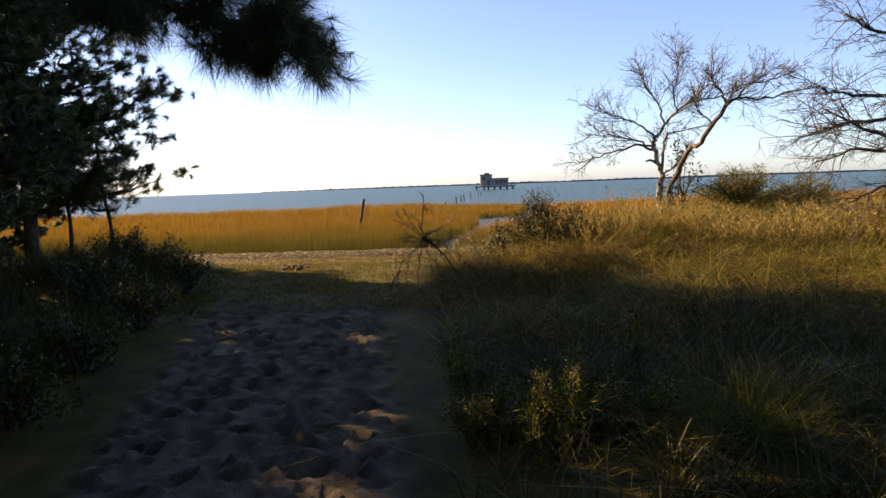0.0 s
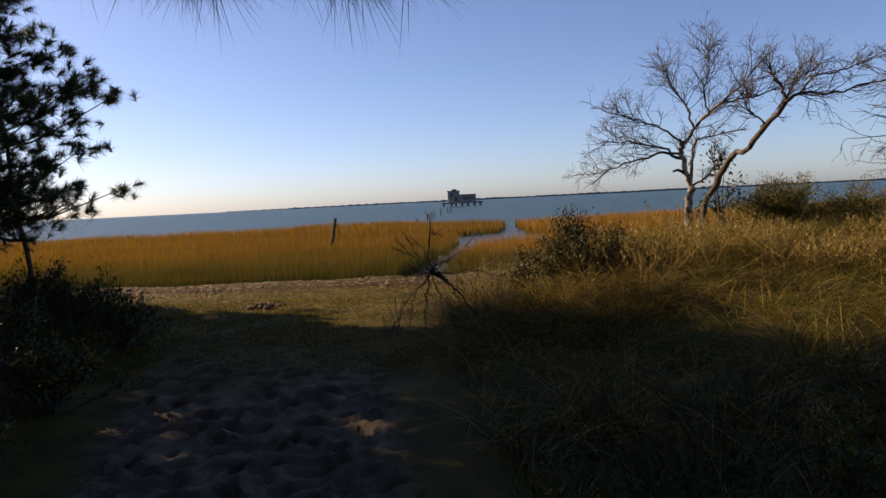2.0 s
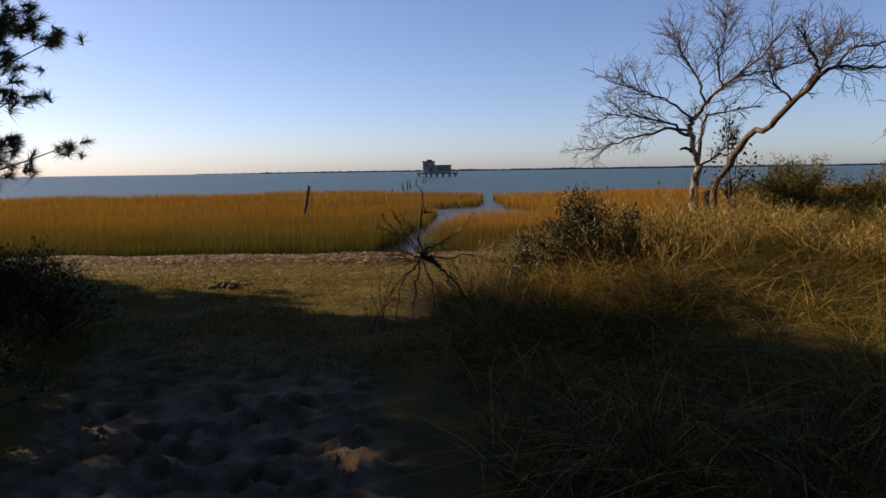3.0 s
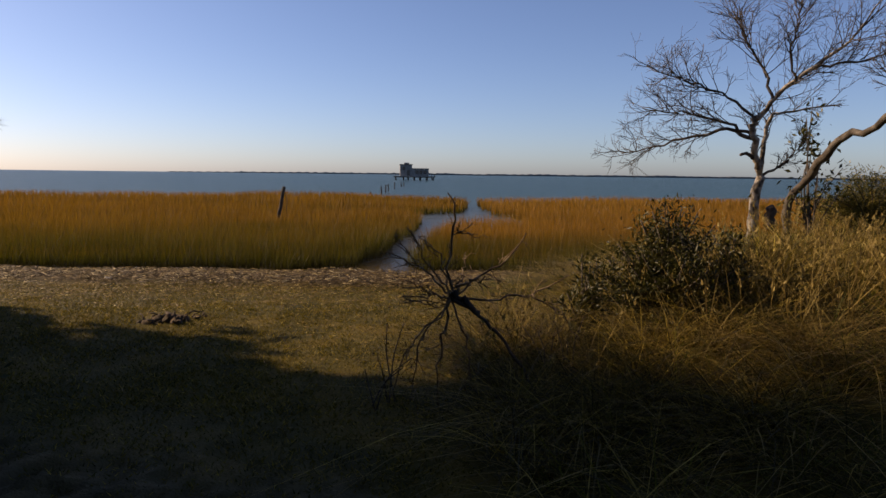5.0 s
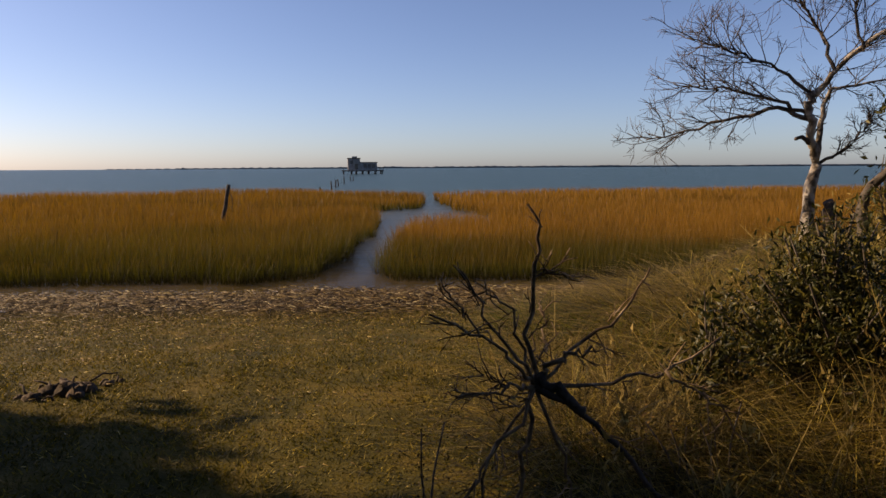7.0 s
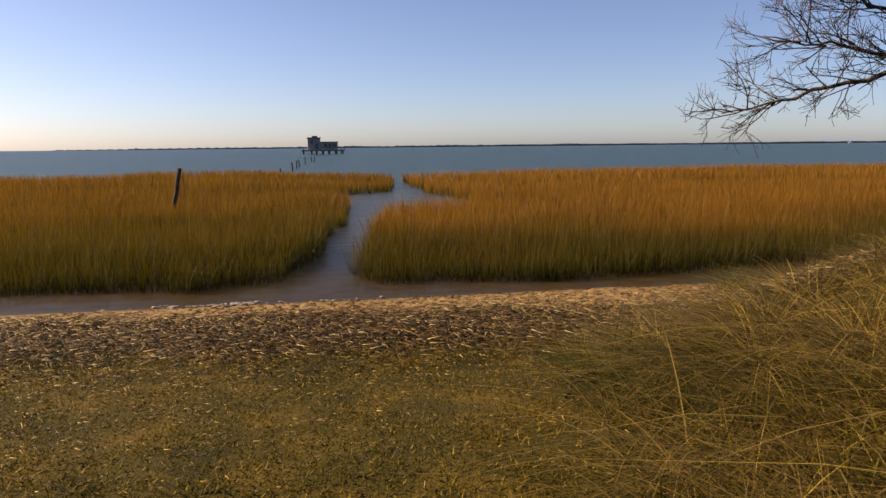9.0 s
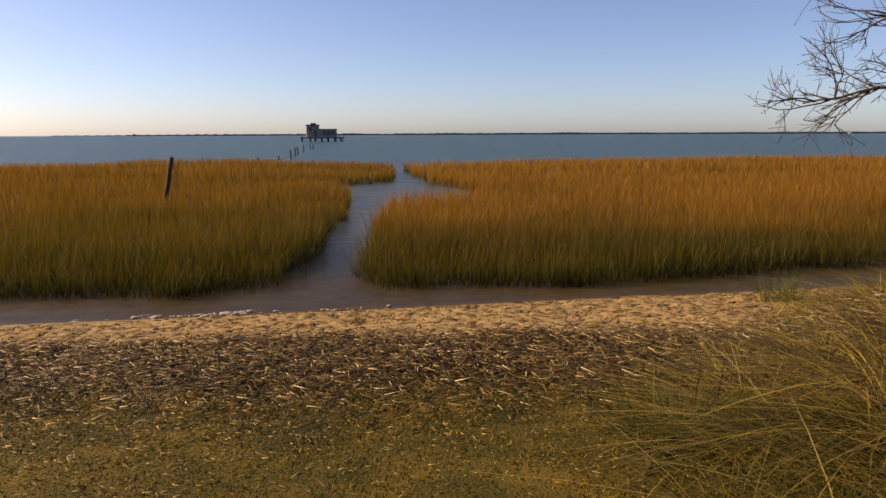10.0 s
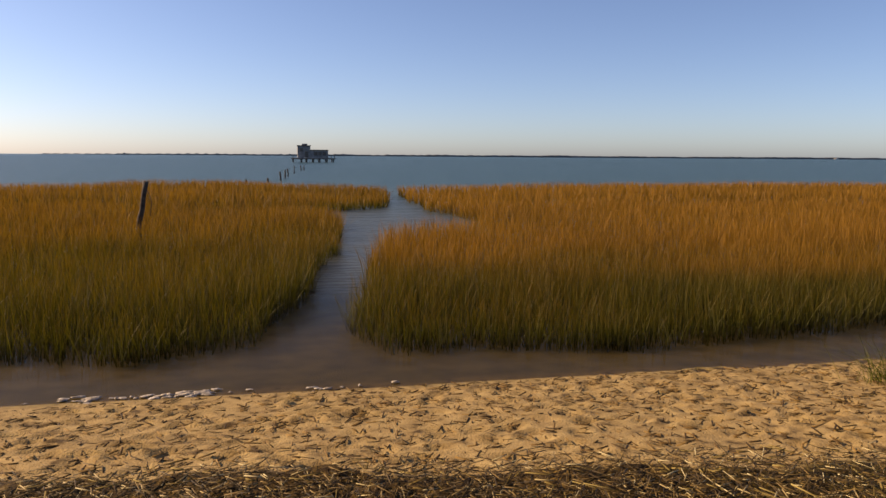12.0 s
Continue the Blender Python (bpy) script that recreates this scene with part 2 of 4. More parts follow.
# trodden sand: many overlapping foot-size hollows
pr = np.random.default_rng(11)
for area, count in (((-3.3, 0.9, 0.5, 8.4), 1100), ((-5.0, 6.4, 15.2, 18.0), 620)):
    for _ in range(count):
        px, py = pr.uniform(area[0], area[1]), pr.uniform(area[2], area[3])
        ang, rl, rw, dp = pr.uniform(0, 3.14), pr.uniform(0.09, 0.17), pr.uniform(0.05, 0.09), pr.uniform(0.018, 0.048)
        if area[2] > 10:
            ang, dp = pr.normal(0.1, 0.4), dp * 0.55
        i0, i1 = np.searchsorted(gx, (px - 0.4, px + 0.4))
        j0, j1 = np.searchsorted(gy, (py - 0.4, py + 0.4))
        dx, dy = X[j0:j1, i0:i1] - px, Y[j0:j1, i0:i1] - py
        q = np.sqrt(((dx * math.cos(ang) + dy * math.sin(ang)) / rl) ** 2 + ((dy * math.cos(ang) - dx * math.sin(ang)) / rw) ** 2)
        keep = np.maximum(sandy, beach)[j0:j1, i0:i1]
        Z[j0:j1, i0:i1] += keep * dp * (0.55 * np.exp(-((q - 1.25) / 0.28) ** 2) - np.exp(-(q / 0.85) ** 4))
Z += 0.012 * np.maximum(sandy, beach * step(18.3, 17.6, Y)) * (vnoise(X * 9, Y * 9, 12) - 0.5)
Z += wrack * (0.07 * vnoise(X * 3, Y * 5, 13) + 0.05 * vnoise(X * 8, Y * 11, 14) + 0.02) + 0.02 * wrack * step(0.5, 0.15, wr_lo - Y)

soil = bpy.data.materials.new("ground_soil_and_sand")
soil.use_nodes = True
st = soil.node_tree
sb = st.nodes["Principled BSDF"]
sb.inputs["Roughness"].default_value = 0.9
sb.inputs["Specular IOR Level"].default_value = 0.2
sco = st.nodes.new("ShaderNodeTexCoord")


def soil_noise(scale, detail=6.0):
    n = st.nodes.new("ShaderNodeTexNoise")
    n.inputs["Scale"].default_value, n.inputs["Detail"].default_value = scale, detail
    st.links.new(sco.outputs["Object"], n.inputs["Vector"])
    return n.outputs["Fac"]


def soil_ramp(lead, stops):
    r = st.nodes.new("ShaderNodeValToRGB")
    while len(r.color_ramp.elements) < len(stops):
        r.color_ramp.elements.new(0.5)
    for el, (p, c) in zip(r.color_ramp.elements, stops):
        el.position, el.color = p, (*c, 1)
    st.links.new(lead, r.inputs[0])
    return r.outputs[0]


def soil_mix(attr, a_out, b_out):
    at = st.nodes.new("ShaderNodeAttribute")
    at.attribute_name = attr
    m = st.nodes.new("ShaderNodeMix")
    m.data_type = "RGBA"
    st.links.new(at.outputs["Fac"], m.inputs["Factor"])
    st.links.new(a_out, m.inputs["A"])
    st.links.new(b_out, m.inputs["B"])
    return m.outputs["Result"]


turf = soil_ramp(soil_noise(2.5), [(0.3, (0.03, 0.028, 0.0026)), (0.5, (0.06, 0.05, 0.0046)), (0.7, (0.114, 0.08, 0.0099))])
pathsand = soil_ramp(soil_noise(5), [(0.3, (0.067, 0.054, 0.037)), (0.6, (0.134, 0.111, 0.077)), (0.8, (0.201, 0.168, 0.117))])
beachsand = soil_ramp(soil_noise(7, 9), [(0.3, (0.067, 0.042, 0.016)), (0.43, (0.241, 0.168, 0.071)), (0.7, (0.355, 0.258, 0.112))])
drift = soil_ramp(soil_noise(22, 8), [(0.3, (0.017, 0.009, 0.002)), (0.52, (0.05, 0.029, 0.0059)), (0.72, (0.147, 0.094, 0.0224))])
mud = soil_ramp(soil_noise(3), [(0.3, (0.101, 0.08, 0.029)), (0.7, (0.168, 0.134, 0.048))])
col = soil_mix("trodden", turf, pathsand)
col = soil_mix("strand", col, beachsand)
col = soil_mix("drift", col, drift)
col = soil_mix("flooded", col, mud)
st.links.new(col, sb.inputs["Base Color"])
sbump = st.nodes.new("ShaderNodeBump")
sbump.inputs["Strength"].default_value, sbump.inputs["Distance"].default_value = 0.6, 0.02
st.links.new(soil_noise(60, 9), sbump.inputs["Height"])
st.links.new(sbump.outputs[0], sb.inputs["Normal"])

ny, nx = X.shape
idx = np.arange(nx * ny).reshape(ny, nx)
quads = np.stack([idx[:-1, :-1], idx[:-1, 1:], idx[1:, 1:], idx[1:, :-1]], -1).reshape(-1, 4)
flooded = step(-0.25, 0.35, Y - shore(X) + 0.2 * (vnoise(X * 2, Y * 2, 15) - 0.5))
ground = new("ground", mesh_from("ground", np.stack([X, Y, Z], -1).reshape(-1, 3), quads, soil,
             (("trodden", sandy.ravel()), ("strand", beach.ravel()), ("drift", wrack.ravel()), ("flooded", flooded.ravel())), True))
tagged(ground, "sandy path, short turf and tan beach with wrack line", "ground", kind="structure")

# ---- water ----
wm = bpy.data.materials.new("bay_water")
wm.use_nodes = True
wt = wm.node_tree
wb = wt.nodes["Principled BSDF"]
wb.inputs["Base Color"].default_value = (0.05, 0.1, 0.13, 1)
wb.inputs["Roughness"].default_value = 0.32
wb.inputs["Specular IOR Level"].default_value = 0.2
wb.inputs["IOR"].default_value = 1.33
wco = wt.nodes.new("ShaderNodeTexCoord")
heights = []
for sx, sy, dist in ((0.25, 0.9, 0.9), (2.2, 5.0, 0.09)):
    mp = wt.nodes.new("ShaderNodeMapping")
    mp.inputs["Scale"].default_value = (sx, sy, 1)
    wt.links.new(wco.outputs["Object"], mp.inputs["Vector"])
    nn = wt.nodes.new("ShaderNodeTexNoise")
    nn.inputs["Scale"].default_value, nn.inputs["Detail"].default_value = 1.0, 5
    wt.links.new(mp.outputs[0], nn.inputs["Vector"])
    bb = wt.nodes.new("ShaderNodeBump")
    bb.inputs["Strength"].default_value, bb.inputs["Distance"].default_value = 1.0, dist
    wt.links.new(nn.outputs["Fac"], bb.inputs["Height"])
    if heights:
        wt.links.new(heights[-1].outputs[0], bb.inputs["Normal"])
    heights.append(bb)
wt.links.new(heights[-1].outputs[0], wb.inputs["Normal"])
bay = wt.nodes.new("ShaderNodeAttribute")
bay.attribute_name = "bay"
swell = wt.nodes.new("ShaderNodeMapRange")
swell.inputs["To Min"].default_value, swell.inputs["To Max"].default_value = 0.06, 1.0
wt.links.new(bay.outputs["Fac"], swell.inputs["Value"])
wt.links.new(swell.outputs[0], heights[0].inputs["Strength"])
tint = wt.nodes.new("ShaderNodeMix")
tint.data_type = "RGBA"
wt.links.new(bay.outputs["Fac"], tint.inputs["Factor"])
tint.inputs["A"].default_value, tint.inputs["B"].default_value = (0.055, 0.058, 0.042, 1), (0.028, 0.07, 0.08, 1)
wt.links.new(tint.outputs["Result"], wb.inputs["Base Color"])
clear = wt.nodes.new("ShaderNodeBsdfTransparent")
clear.inputs["Color"].default_value = (0.66, 0.62, 0.52, 1)
gl = wt.nodes.new("ShaderNodeBsdfGlossy")
gl.inputs["Roughness"].default_value = 0.08
fine = wt.nodes.new("ShaderNodeBump")
fine.inputs["Strength"].default_value, fine.inputs["Distance"].default_value = 0.5, 0.008
wt.links.new(nn.outputs["Fac"], fine.inputs["Height"])
wt.links.new(fine.outputs[0], gl.inputs["Normal"])
fr = wt.nodes.new("ShaderNodeFresnel")
fr.inputs["IOR"].default_value = 1.33
shallow = wt.nodes.new("ShaderNodeMixShader")
dim = wt.nodes.new("ShaderNodeMath")
dim.operation = "MULTIPLY"
dim.inputs[1].default_value = 0.34
wt.links.new(fr.outputs[0], dim.inputs[0])
wt.links.new(dim.outputs[0], shallow.inputs[0])
wt.links.new(clear.outputs[0], shallow.inputs[1])
wt.links.new(gl.outputs[0], shallow.inputs[2])
da = wt.nodes.new("ShaderNodeAttribute")
da.attribute_name = "murk"
wmix = wt.nodes.new("ShaderNodeMixShader")
wt.links.new(da.outputs["Fac"], wmix.inputs[0])
wt.links.new(shallow.outputs[0], wmix.inputs[1])
wt.links.new(wb.outputs[0], wmix.inputs[2])
wt.links.new(wmix.outputs[0], wt.nodes["Material Output"].inputs["Surface"])
wx, wy = grid_axis(-4000, -8, 12, 4000, 1.0), grid_axis(16.5, 17.5, 24, 4200, 0.4)
WX, WY = np.meshgrid(wx, wy)
wi = np.arange(WX.size).reshape(WX.shape)
wq = np.stack([wi[:-1, :-1], wi[:-1, 1:], wi[1:, 1:], wi[1:, :-1]], -1).reshape(-1, 4)
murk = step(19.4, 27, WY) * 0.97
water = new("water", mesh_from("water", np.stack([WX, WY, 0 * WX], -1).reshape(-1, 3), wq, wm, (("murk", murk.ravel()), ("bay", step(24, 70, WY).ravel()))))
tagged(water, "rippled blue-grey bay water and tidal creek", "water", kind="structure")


# ---- salt marsh ----
def creek_left(y):
    return np.interp(y, [19.5, 20.1, 21, 24.2, 27.8, 31, 33.4, 34.5, 36.4, 38.8, 39.6, 40.6, 42, 45, 52, 60], [-1.9, -1.35, -0.95, -0.25, 0.45, 0.75, 1.15, 1.1, 0.9, 0.2, 0.6, 2.6, 3.6, 4.3, 5.15, 5.6])


def creek_right(y):
    return np.interp(y, [19.5, 20.2, 24, 27.6, 30, 31, 32, 34, 38, 39.5, 45, 52, 60], [0.3, -0.05, 0.65, 1.35, 1.9, 3.1, 5.0, 5.8, 5.6, 5.2, 5.3, 5.9, 6.4])


def marsh_front(x):
    return np.interp(x, [-14, -6, -3.8, -2.6, -1.9, -1.2, -0.1, 0.4, 1.45, 2.4, 3.4, 4.75, 6.05, 7.3, 9, 14], [20.2, 20.1, 19.9, 19.5, 19.9, 20.1, 19.8, 19.4, 19.4, 19.1, 18.9, 19.1, 19.15, 19.4, 19.2, 19])


def marsh_back(x):
    return np.interp(x, [-60, -13, -4.4, 0, 5.1, 6, 18, 60], [52, 53, 59, 56, 52.5, 53, 57, 56]) + 1.5 * (vnoise(x * 0.3, x * 0.1, 4) - 0.5)


def marsh_patch(name, left_side, seed):
    r = np.random.default_rng(seed)
    vs, fs, al = [], [], []
    at = 0
    for lo, hi, count, wid, segs in ((18.7, 23.0, 34000, 0.0095, 3), (23.0, 29.0, 34000, 0.014, 2), (29.0, 39.0, 36000, 0.022, 2), (39.0, 60.0, 30000, 0.05, 2)):
        x0, x1 = (-3 - 0.62 * (hi - 3), 6.5) if left_side else (-0.6, 1.5 + 1.25 * (hi - 8))
        x, y = r.uniform(x0, x1, count * 2), r.uniform(lo, hi, count * 2)
        ok = (y > marsh_front(x) + 0.25 * r.random(len(x))) & (y < marsh_back(x))
        wob = 0.5 * (vnoise(x * 0 + 3.3, y * 0.9, 17) - 0.5)
        ok &= (x < creek_left(y) + wob) if left_side else (x > creek_right(y) + wob)
        ok &= r.random(len(x)) < 0.35 + 0.65 * vnoise(x * 2.2, y * 2.2, 19)
        x, y = x[ok][:count], y[ok][:count]
        h = (0.5 + 0.22 * vnoise(x * 0.35, y * 0.35, 21) + 0.1 * step(36, 50, y) + 0.2 * step(30, 48, y) * step(0, -6, x)) * (1 + r.uniform(-0.28, 0.15, len(x)) * (1 - 0.6 * step(30, 42, y))) * (0.72 + 0.28 * step(0, 2.2, y - marsh_front(x)))
        z = np.full(len(x), -0.1)
        v, f, a = blades(np.stack([x, y, z], 1), h + 0.1, wid * r.uniform(0.6, 1.3, len(x)), r.normal(0, 0.2, len(x)), np.abs(r.normal(0.16, 0.16, len(x))), segs, None, seed + int(lo))
        m = 2 * segs + 1
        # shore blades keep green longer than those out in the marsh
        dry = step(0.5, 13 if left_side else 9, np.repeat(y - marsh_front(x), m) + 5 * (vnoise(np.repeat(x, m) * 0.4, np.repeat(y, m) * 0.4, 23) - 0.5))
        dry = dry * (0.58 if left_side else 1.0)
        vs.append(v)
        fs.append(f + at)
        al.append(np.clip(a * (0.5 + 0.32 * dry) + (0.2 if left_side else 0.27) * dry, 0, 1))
        at += len(v)
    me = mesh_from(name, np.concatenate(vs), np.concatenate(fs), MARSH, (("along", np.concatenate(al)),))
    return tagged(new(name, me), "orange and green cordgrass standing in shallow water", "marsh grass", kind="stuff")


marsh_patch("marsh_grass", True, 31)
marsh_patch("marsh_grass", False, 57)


# ---- dune grass on the right bank ----
def tufted(n, box, seed, tight=0.1, per=22):
    r = np.random.default_rng(seed)
    k = n // per
    cx, cy = r.uniform(box[0], box[1], k), r.uniform(box[2], box[3], k)
    size = np.repeat(r.uniform(0.5, 1.35, k), per)
    x, y = np.repeat(cx, per) + r.normal(0, tight, k * per) * size, np.repeat(cy, per) + r.normal(0, tight, k * per) * size
    out = np.arctan2(y - np.repeat(cy, per), x - np.repeat(cx, per))
    return x, y, r, out, size


def grass_sheet(name, mat, n, box, keep, h, w, lean, bend, seed, label, segs=4, tight=0.1, per=22):
    """Grass in tussocks, the blades arching outwards from each one's middle."""
    x, y, r, out, size = tufted(n, box, seed, tight, per)
    ok = keep(x, y, r)
    x, y, out, size = x[ok], y[ok], out[ok], size[ok]
    hh = r.uniform(*h, len(x)) * size * (1 - 0.4 * step(11.5, 12.6, y) * step(7, 5, x))
    v, f, a = blades(np.stack([x, y, ground_z(x, y) - 0.06 * hh], 1), hh, r.uniform(*w, len(x)), np.abs(r.normal(*lean, len(x))), np.abs(r.normal(*bend, len(x))), segs, out + r.normal(0, 0.7, len(x)), seed)
    return tagged(new(name, mesh_from(name, v, f, mat, (("along", a),))), label, "grass", kind="stuff")


def on_dune(x, y, r):
    thick = vnoise(x * 1.9, y * 1.9, 77) * 0.7 + vnoise(x * 5, y * 5, 78) * 0.5
    return (x > dune_edge(y) + 0.3 * np.abs(r.normal(0, 1, len(x)))) & (y < 16.6) & (thick > 0.28 + 0.35 * r.random(len(x))) & (r.random(len(x)) < 0.22 + 0.78 * step(4.4, 6.6, y) - 0.7 * step(11.3, 11.9, y) * step(3.6, 2.8, x))


grass_sheet("dune_grass", DUNE, 120000, (-0.2, 9.0, 1.3, 16.5), on_dune, (0.28, 0.58), (0.004, 0.01), (0.65, 0.35), (1.25, 0.5), 71, "tangled straw-coloured dune grass on the bank", 3, 0.12, 90)
grass_sheet("dune_grass", GREEN, 40000, (-0.2, 8.0, 1.3, 14.5), on_dune, (0.24, 0.48), (0.004, 0.01), (0.3, 0.25), (0.8, 0.4), 72, "green grass growing among the straw", 3, 0.1, 60)
grass_sheet("dune_grass", STRAWPALE, 15000, (-0.3, 4.6, 7.4, 13.0), on_dune, (0.25, 0.55), (0.005, 0.011), (0.8, 0.4), (1.4, 0.4), 70, "bleached straw lying over the dune grass", 4, 0.14, 16)
grass_sheet("far_bank_grass", DUNE, 16000, (7.5, 20, 6, 18), lambda x, y, r: y < 17.0 + 0 * x, (0.4, 0.7), (0.008, 0.014), (0.25, 0.2), (0.5, 0.3), 73, "pale straw-coloured grass farther along the bank", 2, 0.2, 60)
grass_sheet("turf", LAWN, 240000, (-9, 2.5, 7.6, 15.2), lambda x, y, r: (path_mask(x, y) < r.random(len(x)) * 0.8) & (y < 14.65 - 0.17 * x + 0.6 * r.normal(0, 0.4, len(x))), (0.014, 0.036), (0.006, 0.012), (0.7, 0.4), (0.3, 0.3), 74, "short yellow-green turf beside the beach", 1, 0.12, 40)
# undergrowth takes the dark leaf colour to deepen the shade under the pines
grass_sheet("bank_undergrowth", LEAF, 30000, (-9, -1.2, 0.5, 12.5), lambda x, y, r: left_bank(x, y) > 0.05 + 0.2 * r.random(len(x)), (0.35, 0.7), (0.006, 0.013), (0.3, 0.25), (0.5, 0.3), 75, "grass and weeds under pines, shade deepened by dark colour", 3, 0.12, 60)

# dark weeds grow here; their leaf colour also deepens the bank's shade
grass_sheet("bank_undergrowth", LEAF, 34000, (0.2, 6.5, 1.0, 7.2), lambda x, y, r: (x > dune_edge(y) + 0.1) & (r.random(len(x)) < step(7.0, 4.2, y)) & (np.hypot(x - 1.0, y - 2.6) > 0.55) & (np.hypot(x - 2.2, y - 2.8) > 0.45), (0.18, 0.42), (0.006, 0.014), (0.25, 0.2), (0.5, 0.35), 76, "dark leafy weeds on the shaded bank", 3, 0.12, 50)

# pale plumed stems standing over the dune grass
pl = np.random.default_rng(79)
px, py = pl.uniform(0.05, 8.5, 2600), pl.uniform(8.6, 10.8, 2600)
ok = (px > dune_edge(py) + 0.25) & ((py < 9.7) | (px > 2.0)) & (vnoise(px * 1.1, py * 1.1, 80) > 0.4) & (pl.random(len(px)) < 0.35 + 0.65 * step(1.4, 3.0, px))
px, py = px[ok], py[ok]
roots = np.stack([px, py, ground_z(px, py)], 1)
lean = pl.normal(0, 0.24, (len(px), 2))
hh = pl.uniform(0.4, 0.7, len(px)) * (1 - 0.4 * step(3.0, 5.0, px))
stems, fluff = [], []
for root, ln, h in zip(roots, lean, hh):
    top = root + np.array([ln[0], ln[1], h])
    stems.append(tube([root, (root + top) / 2 + np.array([0, 0, 0.02]), top], [0.003, 0.0025, 0.0015], 3))
    fluff.append(top - np.outer(pl.uniform(0, 0.16, 12), np.array([ln[0], ln[1], h]) / h) + pl.normal(0, 0.011, (12, 3)))
sv, sf = joined(stems)
fc = np.concatenate(fluff)
fd = pl.normal(0, 0.012, (len(fc), 3)) + np.array([0, 0, 0.028])
fw = pl.normal(0, 0.005, (len(fc), 3))
fv = np.stack([fc - fw, fc + fw, fc + fd], 1).reshape(-1, 3)
v, f = joined([(sv, sf), (fv, np.arange(len(fv)).reshape(-1, 3))])
tagged(new("plumed_grass", mesh_from("plumed_grass", v, f, STRAWPALE)), "pale plumed grass stems above the dune", "grass", kind="stuff")


# ---- wrack: dead reed stems lying in a band ----
def litter(name, mat, n, xs, ys, keep, length, width, lift, seed, label, category, kind="stuff", spread=1.1):
    r = np.random.default_rng(seed)
    x, y = r.uniform(*xs, n), r.uniform(*ys, n)
    ok = keep(x, y, r)
    x, y = x[ok], y[ok]
    m = len(x)
    ang = r.normal(0.0, spread, m)
    ln, wd = r.uniform(*length, m) * 0.5, r.uniform(*width, m) * 0.5
    z = ground_z(x, y) + r.uniform(*lift, m)
    tilt = r.normal(0, 0.12, m)
    d = np.stack([np.cos(ang), np.sin(ang), tilt], 1)
    p = np.stack([-np.sin(ang), np.cos(ang), np.zeros(m)], 1)
    c = np.stack([x, y, z], 1)
    up = np.zeros((m, 3))
    up[:, 2] = wd * 1.2
    a0, a1 = c - d * ln[:, None], c + d * ln[:, None]
    w = p * wd[:, None]
    verts = np.stack([a0 - w, a0 + w, a0 + up, a1 - w, a1 + w, a1 + up], 1).reshape(-1, 3)
    tri = np.array([(0, 3, 5), (0, 5, 2), (1, 2, 5), (1, 5, 4), (0, 2, 1), (3, 4, 5)])
    f = (np.arange(m)[:, None, None] * 6 + tri[None]).reshape(-1, 3)
    return tagged(new(name, mesh_from(name, verts, f, mat)), label, category, kind=kind)


wline = lambda x: 15.25 - 0.17 * x
litter("wrack", WRACK, 80000, (-9, 4), (13.2, 17.4), lambda x, y, r: (y < wline(x) + r.normal(0, 0.06, len(x))) & (y > wline(x) - 1.0 - np.abs(r.normal(0, 0.7, len(x)))), (0.02, 0.14), (0.003, 0.0075), (0.06, 0.17), 81, "band of dead brown reed stems along the beach", "wrack")
litter("pale_reeds", STRAWPALE, 4200, (-9, 4), (13.2, 17.4), lambda x, y, r: (y < wline(x)) & (y > wline(x) - 0.6 - np.abs(r.normal(0, 0.6, len(x)))), (0.03, 0.16), (0.004, 0.011), (0.1, 0.18), 84, "bleached pale reed pieces on the wrack", "reed")
litter("lawn_litter", STRAW, 26000, (-8, 2), (9, 15), lambda x, y, r: (x < dune_edge(y) + 0.8) & (r.random(len(x)) < 0.12 + 0.9 * step(11.2, 14.0, y)), (0.015, 0.06), (0.0025, 0.005), (0.01, 0.055), 82, "pale scattered stems on the turf", "straw")
litter("beach_scraps", WEED, 8200, (-9, 9), (15.0, 18.2), lambda x, y, r: (y > wline(x)) & (y < shore(x) - 0.05), (0.02, 0.13), (0.004, 0.015), (-0.003, 0.014), 83, "dark seaweed scraps strewn over tan sand", "seaweed")


# ---- limbs and crowns ----
def limb(points, r0, r1, n=8, sides=6, rough=0.0, seed=0):
    p = smooth_line(points, n)
    r = np.random.default_rng(seed)
    p[1:-1] += r.normal(0, rough, (n - 2, 3))
    return tube(p, np.linspace(r0, r1, n) * (1 + r.normal(0, 0.06, n)), sides)


def spray(start, way, length, radius, depth, r, out, lift=0.25, kids=(3, 5), spread=0.75, shrink=(0.45, 0.72)):
    """Branches off branches, appended to out as tubes."""
    way = way / (np.linalg.norm(way) + 1e-9)
    n = 5
    pts, d = [np.array(start, float)], way.copy()
    for _ in range(n - 1):
        d = d + r.normal(0, 0.16, 3) + np.array([0, 0, lift * 0.22])
        d /= np.linalg.norm(d)
        pts.append(pts[-1] + d * length / (n - 1))
    out.append(tube(pts if depth else pts[::2], np.linspace(radius, max(radius * 0.45, 0.0022), n if depth else 3), 4 if depth > 1 else 3))
    if depth == 0:
        return
    for _ in range(int(r.integers(kids[0], kids[1] + 1))):
        k = r.uniform(0.3, 1.0) * (n - 1)
        i = min(int(k), n - 2)
        s = pts[i] + (pts[i + 1] - pts[i]) * (k - i)
        w = (pts[i + 1] - pts[i]) / (length / (n - 1)) + r.normal(0, spread, 3) * np.array([1, 1, 0.8])
        spray(s, w, length * r.uniform(*shrink), radius * 0.55, depth - 1, r, out, lift, kids, spread, shrink)


